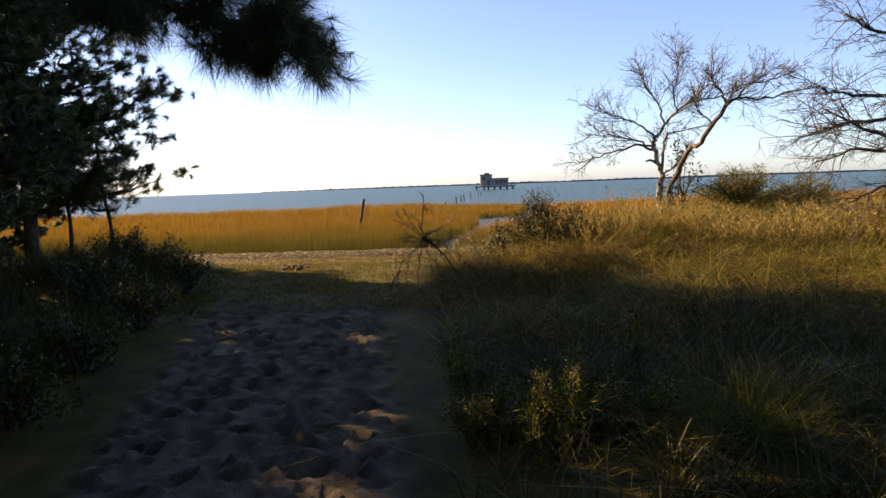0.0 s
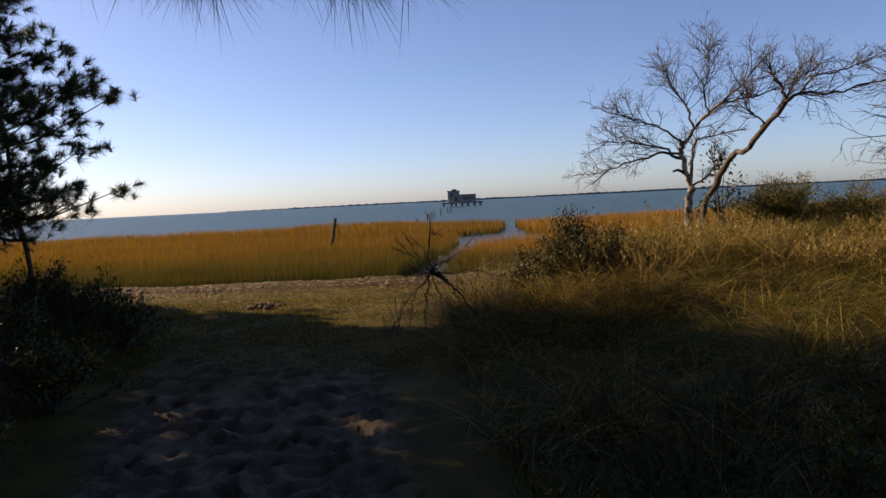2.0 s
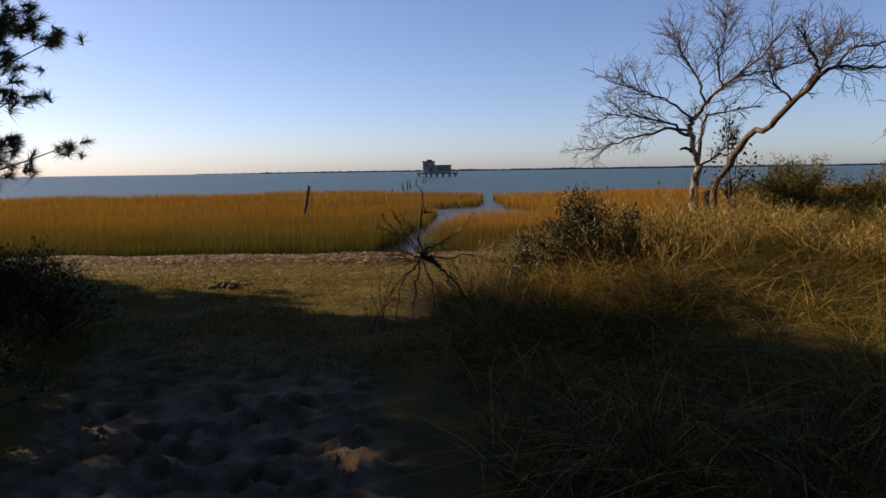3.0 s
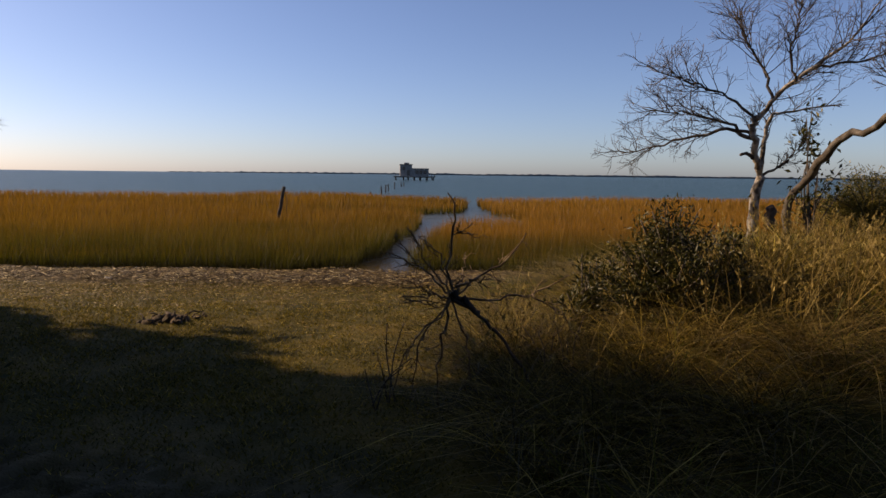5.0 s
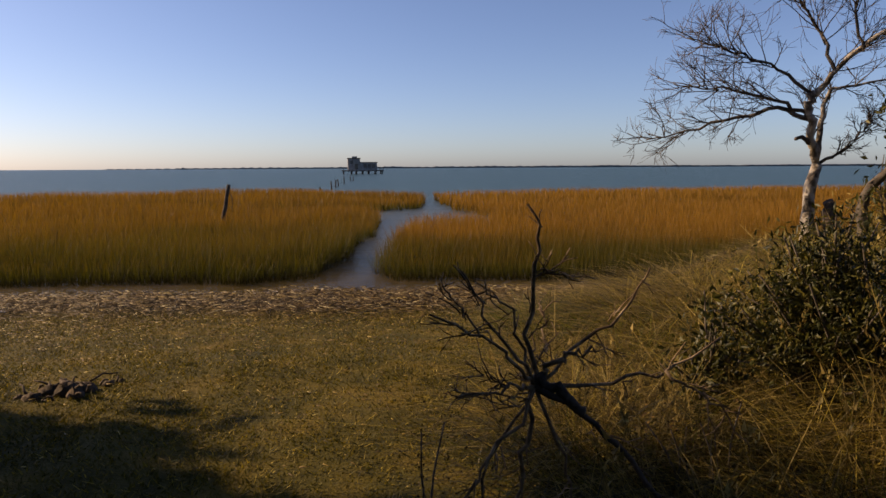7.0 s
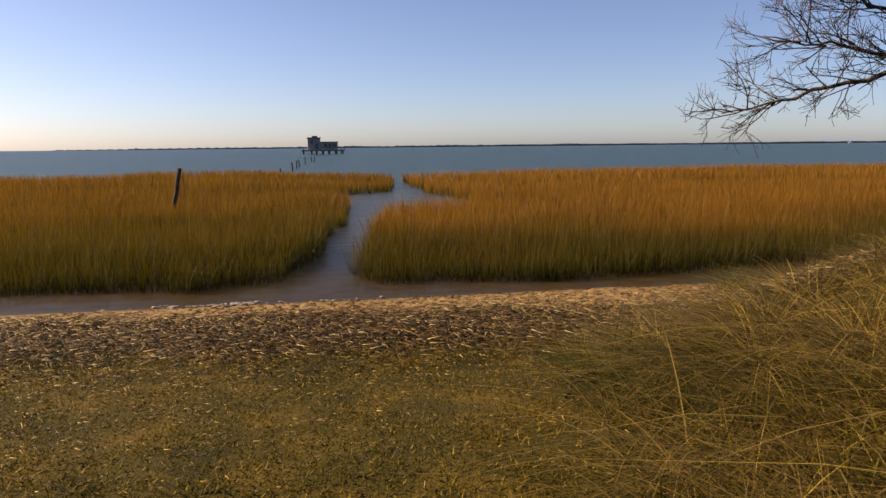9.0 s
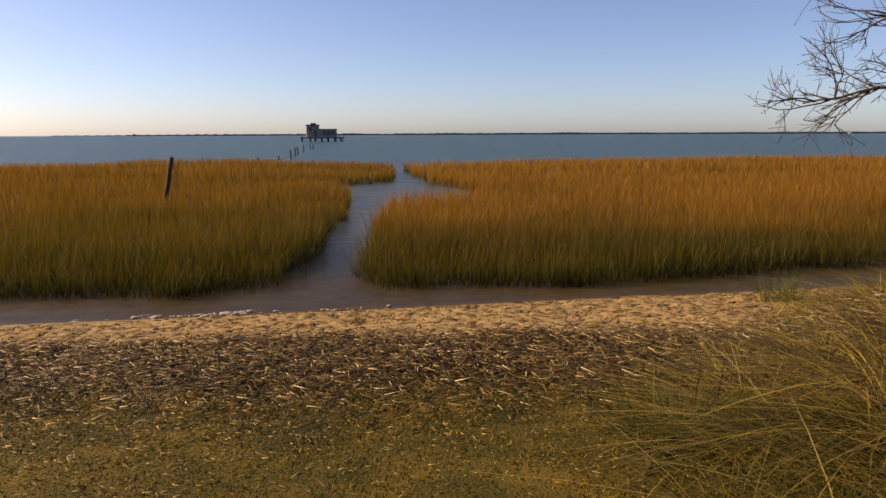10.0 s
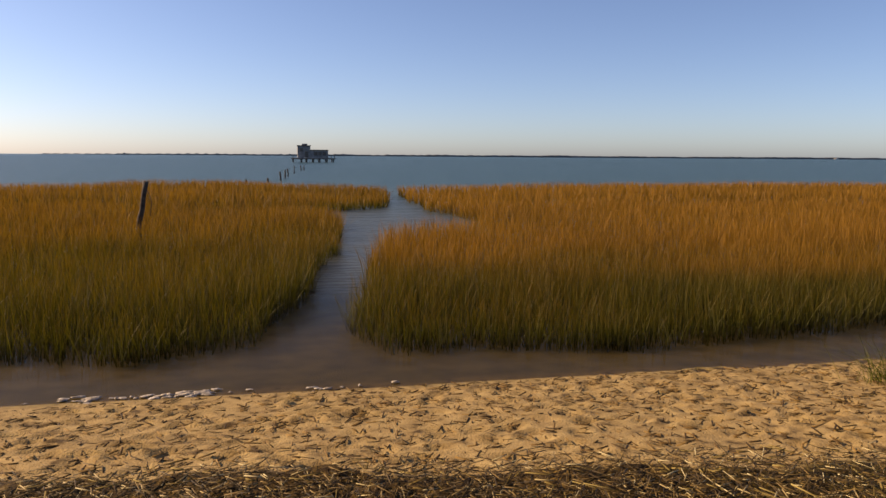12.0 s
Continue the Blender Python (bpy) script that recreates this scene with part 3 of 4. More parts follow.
def needle_tufts(centres, ways, needles, length, width, seed):
    """Bundles of pine needles that fan out round a twig's end."""
    r = np.random.default_rng(seed)
    n = len(centres) * needles
    c = np.repeat(np.asarray(centres), needles, 0)
    w = np.repeat(np.asarray(ways), needles, 0)
    back = r.uniform(0, 0.12, n)[:, None]
    d = w * 0.9 + r.normal(0, 0.5, (n, 3))
    d /= np.linalg.norm(d, axis=1)[:, None]
    c = c - w * back
    ln = r.uniform(0.65, 1.1, n)[:, None] * length
    side = np.cross(d, r.normal(0, 1, (n, 3)))
    side /= np.linalg.norm(side, axis=1)[:, None] + 1e-9
    tip = c + d * ln + np.array([0, 0, -0.12]) * ln
    verts = np.stack([c - side * width / 2, c + side * width / 2, tip], 1).reshape(-1, 3)
    return verts, np.arange(n * 3).reshape(-1, 3)


# where the sun finds a way down through the crowns: x, y, z of the fleck and the gap's radius
FLECKS = np.array([(1.0, 2.8, 0.9, 0.22), (0.55, 3.0, 0.8, 0.08), (2.2, 2.85, 0.9, 0.1), (-0.47, 3.35, 0.45, 0.03), (-0.18, 3.25, 0.45, 0.05), (-0.12, 3.66, 0.45, 0.03), (-0.1, 2.5, 0.45, 0.05),
                   (-0.42, 2.65, 0.45, 0.02), (0.15, 2.2, 0.45, 0.06), (-1.8, 5.8, 0.45, 0.03), (-1.45, 5.3, 0.45, 0.0), (-0.55, 6.1, 0.45, 0.02), (-0.9, 5.0, 0.45, 0.0)])
SUNWARD = np.array([math.sin(a) * math.cos(e), math.cos(a) * math.cos(e), math.sin(e)])


def out_of_gaps(centres):
    """True for those that leave the gaps in the canopy open."""
    ok = np.ones(len(centres), bool)
    for f in FLECKS:
        d = centres - f[:3]
        along = d @ SUNWARD
        ok &= np.linalg.norm(d - along[:, None] * SUNWARD, axis=1) > f[3] + 0.13
    return ok


def pine(at, height, crown_lo, radius, whorls, seed, label, lean=(0, 0), needles=40, width=0.011, trunk_r=0.11, dens=1.3, thin=0.0):
    """A pine: trunk, whorls of branches, and needles in round tufts at the twig ends."""
    r = np.random.default_rng(seed)
    base = np.array([at[0], at[1], float(ground_z(at[0], at[1])) - 0.05])
    ob = thing("pine_tree", label, "pine tree", base, "pines beside the path")
    axis = [(lean[0] * s + 0.12 * math.sin(3 * s + seed), lean[1] * s + 0.1 * math.cos(2.5 * s + seed), height * s) for s in np.linspace(0, 1, 6)]
    part("trunk", mesh_from("trunk", *limb(axis, trunk_r, 0.025, 14, 9, 0.006, seed), BARK, smooth=True), ob)
    line = smooth_line(axis, 60)
    ends, ways = [], []
    for k in range(whorls):
        s = crown_lo + (1 - crown_lo) * (k / whorls)
        p = line[min(int(s * 59), 59)]
        for _ in range(int(r.integers(4, 7))):
            a = r.uniform(0, 2 * math.pi)
            reach = radius * (1 - 0.75 * ((s - crown_lo) / (1 - crown_lo)) ** 1.6) * r.uniform(0.5, 1.08) * (0.96 if s < thin else 1.0)
            d = np.array([math.cos(a), math.sin(a), r.uniform(-0.05, 0.3)])
            q = smooth_line([p, p + d * reach * 0.5 + np.array([0, 0, -0.03]), p + d * reach + np.array([0, 0, 0.16 * reach])], 6)
            part("branch", mesh_from("branch", *tube(q, np.linspace(0.022, 0.006, 6), 4), BARK), ob)
            for g in range(int((5 + reach * 7) * dens * (0.75 if s < thin else 1.0))):
                f = 1.0 if g < 5 else r.uniform(0.25, 1.0)
                c = q[min(int(f * 5.5), 5)] + r.normal(0, 0.07 if g < 5 else 0.15, 3) * np.array([1, 1, 0.6])
                w = d * 0.6 + r.normal(0, 0.4, 3) + np.array([0, 0, 0.5])
                ends.append(c)
                ways.append(w / np.linalg.norm(w))
    ok = out_of_gaps(np.array(ends) + base)
    ends, ways = np.array(ends)[ok], np.array(ways)[ok]
    part("crown", mesh_from("crown", *needle_tufts(ends, ways, needles, 0.17, width, seed), NEEDLE), ob, "round tufts of dark green needles")
    return ob


pine((-6.95, 10.3), 7.4, 0.15, 2.56, 26, 1, "dark green pine with low broad ragged crown", (0.2, 0), trunk_r=0.13, needles=76, width=0.0085, dens=2.4, thin=0.34)
pine((-8.1, 10.2), 8.2, 0.3, 1.8, 16, 2, "tall pine with bare lower trunk", (-0.1, 0), trunk_r=0.14, needles=50, width=0.012, dens=1.8, thin=0.42)
pine((-6.4, 8.0), 8.2, 0.35, 1.9, 18, 3, "pine with dense shaded crown", (-0.1, 0), trunk_r=0.13, needles=26, width=0.036, dens=2.4)
# three dense pines added out of view to fill the turf's shadow
pine((-10.0, 12.5), 7.8, 0.06, 1.9, 26, 4, "unseen dense pine added to shade the turf", (0, 0), needles=14, width=0.11, dens=3.0)
pine((-12.2, 12.5), 8.2, 0.06, 2.0, 24, 5, "unseen dense pine added to shade the turf", (0, 0), needles=12, width=0.12, dens=2.6)
pine((-11.2, 13.45), 8.0, 0.06, 1.45, 26, 21, "unseen dense pine added to shade the turf", (0, 0), needles=14, width=0.11, dens=3.6)
pine((-5.3, 5.4), 8.0, 0.12, 2.3, 21, 6, "pine with dense shaded crown", (0, 0), trunk_r=0.14, needles=18, width=0.055, dens=2.2)
# out of view; its thick needles make the path's shade solid
pine((-5.4, 2.0), 7.0, 0.12, 2.5, 17, 7, "unseen broad pine shading the path", (0, 0), trunk_r=0.15, needles=14, width=0.06, dens=2.2)
# unseen wood round the path, added to block sun and sky
for k, (x, y, h) in enumerate([(-3.6, -2.6, 7.5), (-7.5, -1.5, 8.0), (-8.6, 5.8, 8.2), (3.6, -4.5, 7.5), (-0.5, -6.5, 8.0), (7.6, -1.8, 7.0), (-9.8, 2.2, 8.2), (-11.5, 8.6, 8.6), (-12.0, 5.0, 8.4), (-4.4, -6.0, 8.2), (7.0, -6.0, 8.0), (-8.6, 7.7, 8.0), (-13.6, 8.4, 9.0)]):
    pine((x, y), h, 0.06, 2.6, 18, 30 + k, "unseen pine added to deepen the shade", (0, 0), trunk_r=0.16, needles=9, width=0.11, dens=2.2)
# unseen tall pines, added so their high crowns darken the start of the path
for k, (x, y, h, lo, lean) in enumerate([(-4.6, -0.6, 11.5, 0.5, (1.0, 0.3)), (4.4, -1.6, 11.0, 0.48, (-0.8, 0.4)), (-4.9, 3.9, 11.0, 0.52, (0.8, 0)), (-6.1, 7.3, 12.0, 0.52, (2.3, 0)), (3.9, 1.6, 11.5, 0.55, (-0.6, 0.2)), (0.6, -4.6, 11.5, 0.45, (0, 0.6)), (8.0, 2.0, 11.0, 0.5, (-0.4, 0))]):
    pine((x, y), h, lo, 3.6, 16, 50 + k, "unseen tall pine added as canopy overhead", lean, 9, 0.12, 0.2, 2.2)
# two thin young pines on the bank
pine((-6.45, 10.6), 2.6, 0.45, 0.85, 6, 13, "thin young pine on the shaded bank", (0.05, 0), 34, 0.006, 0.04)
pine((-5.75, 10.75), 2.3, 0.45, 0.7, 5, 14, "thin young pine on the shaded bank", (0.1, 0), 34, 0.006, 0.035)

# the pine whose bough hangs over the path
over = pine((-3.7, 3.6), 6.8, 0.48, 1.7, 10, 15, "pine with a bough hanging over the path", (0.2, 0), trunk_r=0.14)
ob0 = np.array(over.location)
br = np.random.default_rng(44)
spine = np.array([(-3.6, 3.5, 3.35), (-2.0, 3.3, 3.32), (-0.88, 3.0, 3.05), (-0.23, 2.85, 2.9)]) - ob0
woods, tips, ways = [limb(spine, 0.035, 0.009, 12, 6, 0.01, 4)], [], []
sp = smooth_line(spine, 30)
for k in range(60):
    f = br.uniform(0.4, 1.0)
    p = sp[int(f * 29)]
    d = np.array([br.uniform(-0.2, 0.75), br.normal(-0.25, 0.6), br.normal(-0.2, 0.35)])
    q = smooth_line([p, p + d * 0.2, p + d * br.uniform(0.3, 0.5)], 5)
    woods.append(tube(q, np.linspace(0.008, 0.004, 5), 4))
    for g in range(7):
        c = q[1 + int(br.integers(0, 4))] + br.normal(0, 0.05, 3)
        w = d * 0.8 + br.normal(0, 0.35, 3)
        tips.append(c)
        ways.append(w / np.linalg.norm(w))
for k in range(9):
    p = sp[int(br.uniform(0.7, 0.86) * 29)]
    d = np.array([br.normal(0.1, 0.15), br.normal(-0.1, 0.2), -0.8])
    q = smooth_line([p, p + d * 0.14, p + d * br.uniform(0.22, 0.32)], 5)
    woods.append(tube(q, np.linspace(0.007, 0.004, 5), 4))
    for g in range(6):
        tips.append(q[2 + int(br.integers(0, 3))] + br.normal(0, 0.03, 3))
        w = d + br.normal(0, 0.3, 3)
        ways.append(w / np.linalg.norm(w))
bough = part("bough", mesh_from("bough", *joined(woods), BARK), over, "long bough over the path")
part("needles", mesh_from("needles", *needle_tufts(tips, ways, 60, 0.22, 0.0032, 45), NEEDLE), bough, "long dark needles in tufts")


# ---- bare tree on the dune ----
def bare_tree():
    z0 = float(ground_z(4.55, 13.2))
    base = np.array([4.55, 13.2, z0 - 0.05])
    ob = thing("bare_tree", "leafless grey two-stemmed tree above the dune grass", "tree", base)
    r = np.random.default_rng(5)
    P = lambda pts: [np.array(p) - base for p in pts]
    part("trunk", mesh_from("trunk", *limb(P([(4.62, 13.55, 0.9), (4.56, 13.6, 1.35), (4.56, 13.6, 1.75), (4.62, 13.58, 2.12)]), 0.085, 0.062, 12, 10, 0.012, 1), DEADBARK, smooth=True), ob, "knobbly pale trunk")
    part("trunk", mesh_from("trunk", *limb(P([(4.66, 12.72, 0.85), (4.52, 12.68, 1.4), (4.48, 12.66, 1.82), (4.58, 12.4, 2.12), (4.63, 12.15, 2.42), (4.67, 11.95, 2.58), (4.73, 11.6, 2.62), (4.79, 11.15, 2.88), (4.84, 10.65, 3.2)]), 0.06, 0.034, 22, 10, 0.014, 2), TWIG, smooth=True), ob, "crooked brown trunk")
    burl = limb(P([(4.72, 13.5, 1.4), (4.74, 13.5, 1.55), (4.72, 13.5, 1.7)]), 0.09, 0.06, 6, 8, 0.01, 3)
    part("burl", mesh_from("burl", *burl, DARKWOOD, smooth=True), ob)
    boughs = [
        ([(4.62, 13.58, 2.1), (4.52, 13.55, 2.35), (4.42, 13.5, 2.68), (4.46, 13.48, 2.9)], 0.058, 0.045, 0.4),
        ([(4.45, 13.48, 2.88), (4.62, 13.35, 3.15), (4.95, 13.1, 3.5), (5.3, 12.9, 3.85), (5.55, 12.7, 4.3)], 0.045, 0.008, 0.6),
        ([(4.42, 13.5, 2.62), (4.15, 13.6, 2.74), (3.7, 13.85, 2.64), (3.25, 14.1, 2.5), (2.9, 14.35, 2.42)], 0.034, 0.006, 0.42),
        ([(4.42, 13.5, 2.68), (4.05, 13.65, 2.86), (3.55, 13.8, 2.96), (3.05, 14.0, 3.05)], 0.03, 0.006, 0.5),
        ([(4.45, 13.5, 2.9), (4.05, 13.7, 3.22), (3.6, 13.85, 3.42), (3.2, 13.95, 3.55)], 0.026, 0.006, 0.55),
        ([(4.6, 13.35, 3.12), (4.5, 13.5, 3.55), (4.3, 13.6, 3.95), (4.15, 13.6, 4.3)], 0.026, 0.006, 0.6),
        ([(4.95, 13.1, 3.5), (5.4, 12.9, 3.58), (5.85, 12.6, 3.7), (6.3, 12.4, 3.95)], 0.022, 0.006, 0.5),
        ([(4.8, 13.2, 3.32), (4.78, 13.3, 3.75), (4.85, 13.3, 4.15), (4.8, 13.2, 4.5)], 0.02, 0.005, 0.55),
        ([(4.62, 13.58, 2.12), (4.8, 13.45, 2.25), (4.95, 13.35, 2.45), (5.05, 13.3, 2.6)], 0.024, 0.006, 0.22),
        ([(4.84, 10.65, 3.2), (5.0, 10.55, 3.3), (5.4, 10.5, 3.28), (6.2, 10.3, 3.42)], 0.034, 0.007, 0.4),
        ([(4.84, 10.65, 3.2), (4.75, 10.6, 3.4), (4.62, 10.55, 3.55), (4.55, 10.5, 3.7)], 0.028, 0.006, 0.3),
        ([(5.0, 10.55, 3.3), (5.15, 10.45, 3.5), (5.45, 10.4, 3.55), (5.8, 10.3, 3.65)], 0.022, 0.006, 0.32),
        ([(4.74, 11.2, 2.92), (4.9, 11.05, 3.1), (4.95, 10.85, 3.3), (5.05, 10.75, 3.5)], 0.02, 0.006, 0.35),
        ([(4.76, 11.1, 2.95), (4.55, 11.2, 3.2), (4.5, 11.0, 3.4)], 0.018, 0.005, 0.35),
        ([(4.58, 13.56, 2.15), (4.62, 13.55, 2.55), (4.68, 13.55, 2.9), (4.88, 13.5, 2.98), (5.5, 13.4, 3.08)], 0.045, 0.009, 0.4),
    ]
    for k, (pts, r0, r1, reach) in enumerate(boughs):
        pts = P(pts)
        b = part("bough", mesh_from("bough", *limb(pts, r0 * 0.82, r1, 16, 7, 0.014, 20 + k), DEADBARK if k in (0, 1, 14) else TWIG, smooth=True), ob)
        line, out = smooth_line(pts, 40), []
        for _ in range((24 if k < 9 else 15) if k else 6):
            out = []
            i = int(r.uniform(0.2, 1.0) * 38)
            w = line[i + 1] - line[i]
            w = w / np.linalg.norm(w) + r.normal(0, 0.5, 3) + np.array([0, 0, 0.1])
            spray(line[i], w, reach * r.uniform(0.5, 1.05), 0.0072, 2, r, out, 0.14, (3, 5), 0.58)
            part("twig", mesh_from("twig", *joined(out), TWIG), b)
    stub = part("broken_stub", mesh_from("broken_stub", *limb(P([(4.5, 13.55, 2.36), (4.38, 13.5, 2.41), (4.24, 13.45, 2.4)]), 0.03, 0.02, 7, 6, 0.008, 9), DARKWOOD), ob)
    return ob


bare_tree()


def leaf_cloud(centres, size, r, droop=0.0, narrow=0.38):
    """Folded pointed leaves, each one its own piece."""
    c = np.asarray(centres)
    n = len(c)
    d = r.normal(0, 1, (n, 3)) + np.array([0, 0, 0.8 - 1.6 * droop])
    d /= np.linalg.norm(d, axis=1)[:, None]
    s = np.cross(d, r.normal(0, 1, (n, 3)))
    s /= np.linalg.norm(s, axis=1)[:, None] + 1e-9
    u = np.cross(s, d)
    ln = (size * r.uniform(0.6, 1.25, n))[:, None]
    v = np.stack([c, c + d * ln * 0.5 + s * ln * narrow * 0.5 + u * ln * 0.08, c + d * ln, c + d * ln * 0.5 - s * ln * narrow * 0.5 + u * ln * 0.08], 1).reshape(-1, 3)
    f = (np.arange(n)[:, None, None] * 4 + np.array([(0, 1, 2), (0, 2, 3)])[None]).reshape(-1, 3)
    return v, f


def shrub(name, at, size, stems, leaves, leaf, mat, seed, label, category, droop=0.0, narrow=0.38, group="", per=9, scatter=0.05, low=0.45):
    """A shrub: forked stems from one base, leaves gathered round the stem ends."""
    r = np.random.default_rng(seed)
    base = np.array([at[0], at[1], float(ground_z(at[0], at[1])) - 0.04])
    ob = thing(name, label, category, base, group)
    out, ends = [], []
    for _ in range(stems):
        a, q = r.uniform(0, 2 * math.pi), r.uniform(0.1, 1.0)
        top = np.array([math.cos(a) * size[0] * q, math.sin(a) * size[1] * q, size[2] * (1 - 0.55 * q * q) * r.uniform(0.55, 1.18)])
        mid = top * np.array([0.35, 0.35, 0.55]) + r.normal(0, 0.04, 3)
        line = smooth_line([np.array([r.normal(0, 0.05), r.normal(0, 0.05), 0]), mid, top], 7)
        part("stem", mesh_from("stem", *tube(line, np.linspace(0.014, 0.004, 7), 4), TWIG), ob)
        for f in r.uniform(low, 1.0, max(1, leaves // (stems * per))):
            k = f * 6
            i = min(int(k), 5)
            p = line[i] + (line[i + 1] - line[i]) * (k - i) + r.normal(0, scatter * 0.5, 3)
            ends.append(p + r.normal(0, scatter, (per, 3)))
    part("foliage", mesh_from("foliage", *leaf_cloud(np.concatenate(ends), leaf, r, droop, narrow), mat), ob)
    return ob


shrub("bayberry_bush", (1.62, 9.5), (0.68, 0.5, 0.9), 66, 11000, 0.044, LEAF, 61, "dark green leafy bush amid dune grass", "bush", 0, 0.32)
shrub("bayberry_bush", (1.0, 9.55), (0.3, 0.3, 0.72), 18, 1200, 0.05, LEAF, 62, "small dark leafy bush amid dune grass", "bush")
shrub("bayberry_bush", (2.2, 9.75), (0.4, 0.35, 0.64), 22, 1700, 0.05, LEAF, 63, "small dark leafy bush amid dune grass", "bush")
shrub("groundsel_bush", (6.1, 13.3), (1.25, 0.85, 0.98), 90, 14000, 0.085, FEATHER, 64, "feathery yellow-green bush beside the bare tree", "bush", 0.55, 0.13)
shrub("groundsel_bush", (7.2, 12.9), (0.9, 0.8, 0.85), 60, 7000, 0.08, FEATHER, 65, "low feathery green bush on the dune", "bush", 0.55, 0.13)
shrub("vine_clump", (4.7, 12.55), (0.42, 0.32, 1.62), 14, 330, 0.09, LEAF, 66, "leafy vine climbing between the bare trunks", "vine", 0.4, 0.4, per=6, scatter=0.08, low=0.8)
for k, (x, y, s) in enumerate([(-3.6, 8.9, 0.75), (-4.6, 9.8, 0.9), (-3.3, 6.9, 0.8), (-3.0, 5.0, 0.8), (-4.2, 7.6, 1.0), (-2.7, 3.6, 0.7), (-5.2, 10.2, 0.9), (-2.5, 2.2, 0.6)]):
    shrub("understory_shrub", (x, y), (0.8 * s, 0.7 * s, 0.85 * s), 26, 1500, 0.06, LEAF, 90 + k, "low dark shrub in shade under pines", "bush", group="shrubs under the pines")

# ---- the tree at the right edge, hung with twigs ----
rb = np.array([7.6, 8.7, float(ground_z(7.6, 8.7)) - 0.05])
rt = thing("lichen_tree", "grey leafless tree hung with drooping twigs", "tree", rb)
part("trunk", mesh_from("trunk", *limb([(0, 0, 0), (-0.05, 0.05, 0.8), (-0.25, 0, 1.5), (-0.2, 0.1, 2.6), (-0.1, 0, 3.6)], 0.13, 0.05, 14, 9, 0.012, 6), DEADBARK, smooth=True), rt)
lr = np.random.default_rng(8)
for k, pts in enumerate([[(-0.25, 0, 1.4), (-0.9, -0.1, 1.35), (-1.6, -0.2, 1.6), (-2.3, -0.2, 1.95)], [(-0.22, 0, 1.8), (-0.9, 0, 2.05), (-1.7, -0.1, 2.1), (-2.3, -0.2, 2.2)],
                         [(-0.2, 0, 2.4), (-0.8, 0.1, 2.6), (-1.4, 0, 2.9), (-1.9, 0, 3.2)], [(-0.15, 0, 3.0), (-0.6, 0, 3.4), (-1.2, 0, 3.7)], [(-0.25, 0, 1.2), (-0.9, -0.3, 1.0), (-1.5, -0.4, 0.9), (-2.0, -0.5, 0.7)], [(-0.2, 0, 1.6), (-1.0, 0.1, 1.78), (-1.8, 0.1, 1.75), (-2.45, 0.2, 1.55)], [(-0.2, 0, 1.3), (-0.8, 0.2, 1.3), (-1.5, 0.3, 1.4), (-2.1, 0.3, 1.25)]]):
    b = part("bough", mesh_from("bough", *limb(pts, 0.045, 0.01, 12, 6, 0.015, 60 + k), TWIG), rt)
    line, out = smooth_line(pts, 40), []
    for _ in range(22):
        out = []
        i = int(lr.uniform(0.2, 1.0) * 38)
        w = line[i + 1] - line[i]
        w = w / np.linalg.norm(w) + lr.normal(0, 0.55, 3)
        spray(line[i], w, lr.uniform(0.3, 0.65), 0.008, 2, lr, out, -0.15, (3, 5), 0.6)
        part("twig", mesh_from("twig", *joined(out), TWIG), b)

# ---- uprooted dead shrub ----
hb = np.array([-0.1, 8.88, float(ground_z(-0.1, 8.88))])
ds = thing("dead_shrub", "bare brown uprooted shrub at the dune edge", "dead shrub", hb)
hz = 1.28
rr = np.random.default_rng(12)
Q = lambda pts: [np.array(p) - hb for p in pts]
H0 = (-0.1, 8.88, hz)
loose = []
for _ in range(6):
    a, up, ln = rr.uniform(0, 2 * math.pi), rr.uniform(-0.5, 0.6), rr.uniform(0.2, 0.38)
    d = np.array([math.cos(a) * 1.1, math.sin(a) * 0.6, up])
    d /= np.linalg.norm(d)
    p0 = np.array(H0) + rr.normal(0, 0.025, 3)
    loose.append(([p0, p0 + d * ln * 0.5 + rr.normal(0, 0.03, 3), p0 + d * ln + rr.normal(0, 0.04, 3)], rr.uniform(0.006, 0.009)))
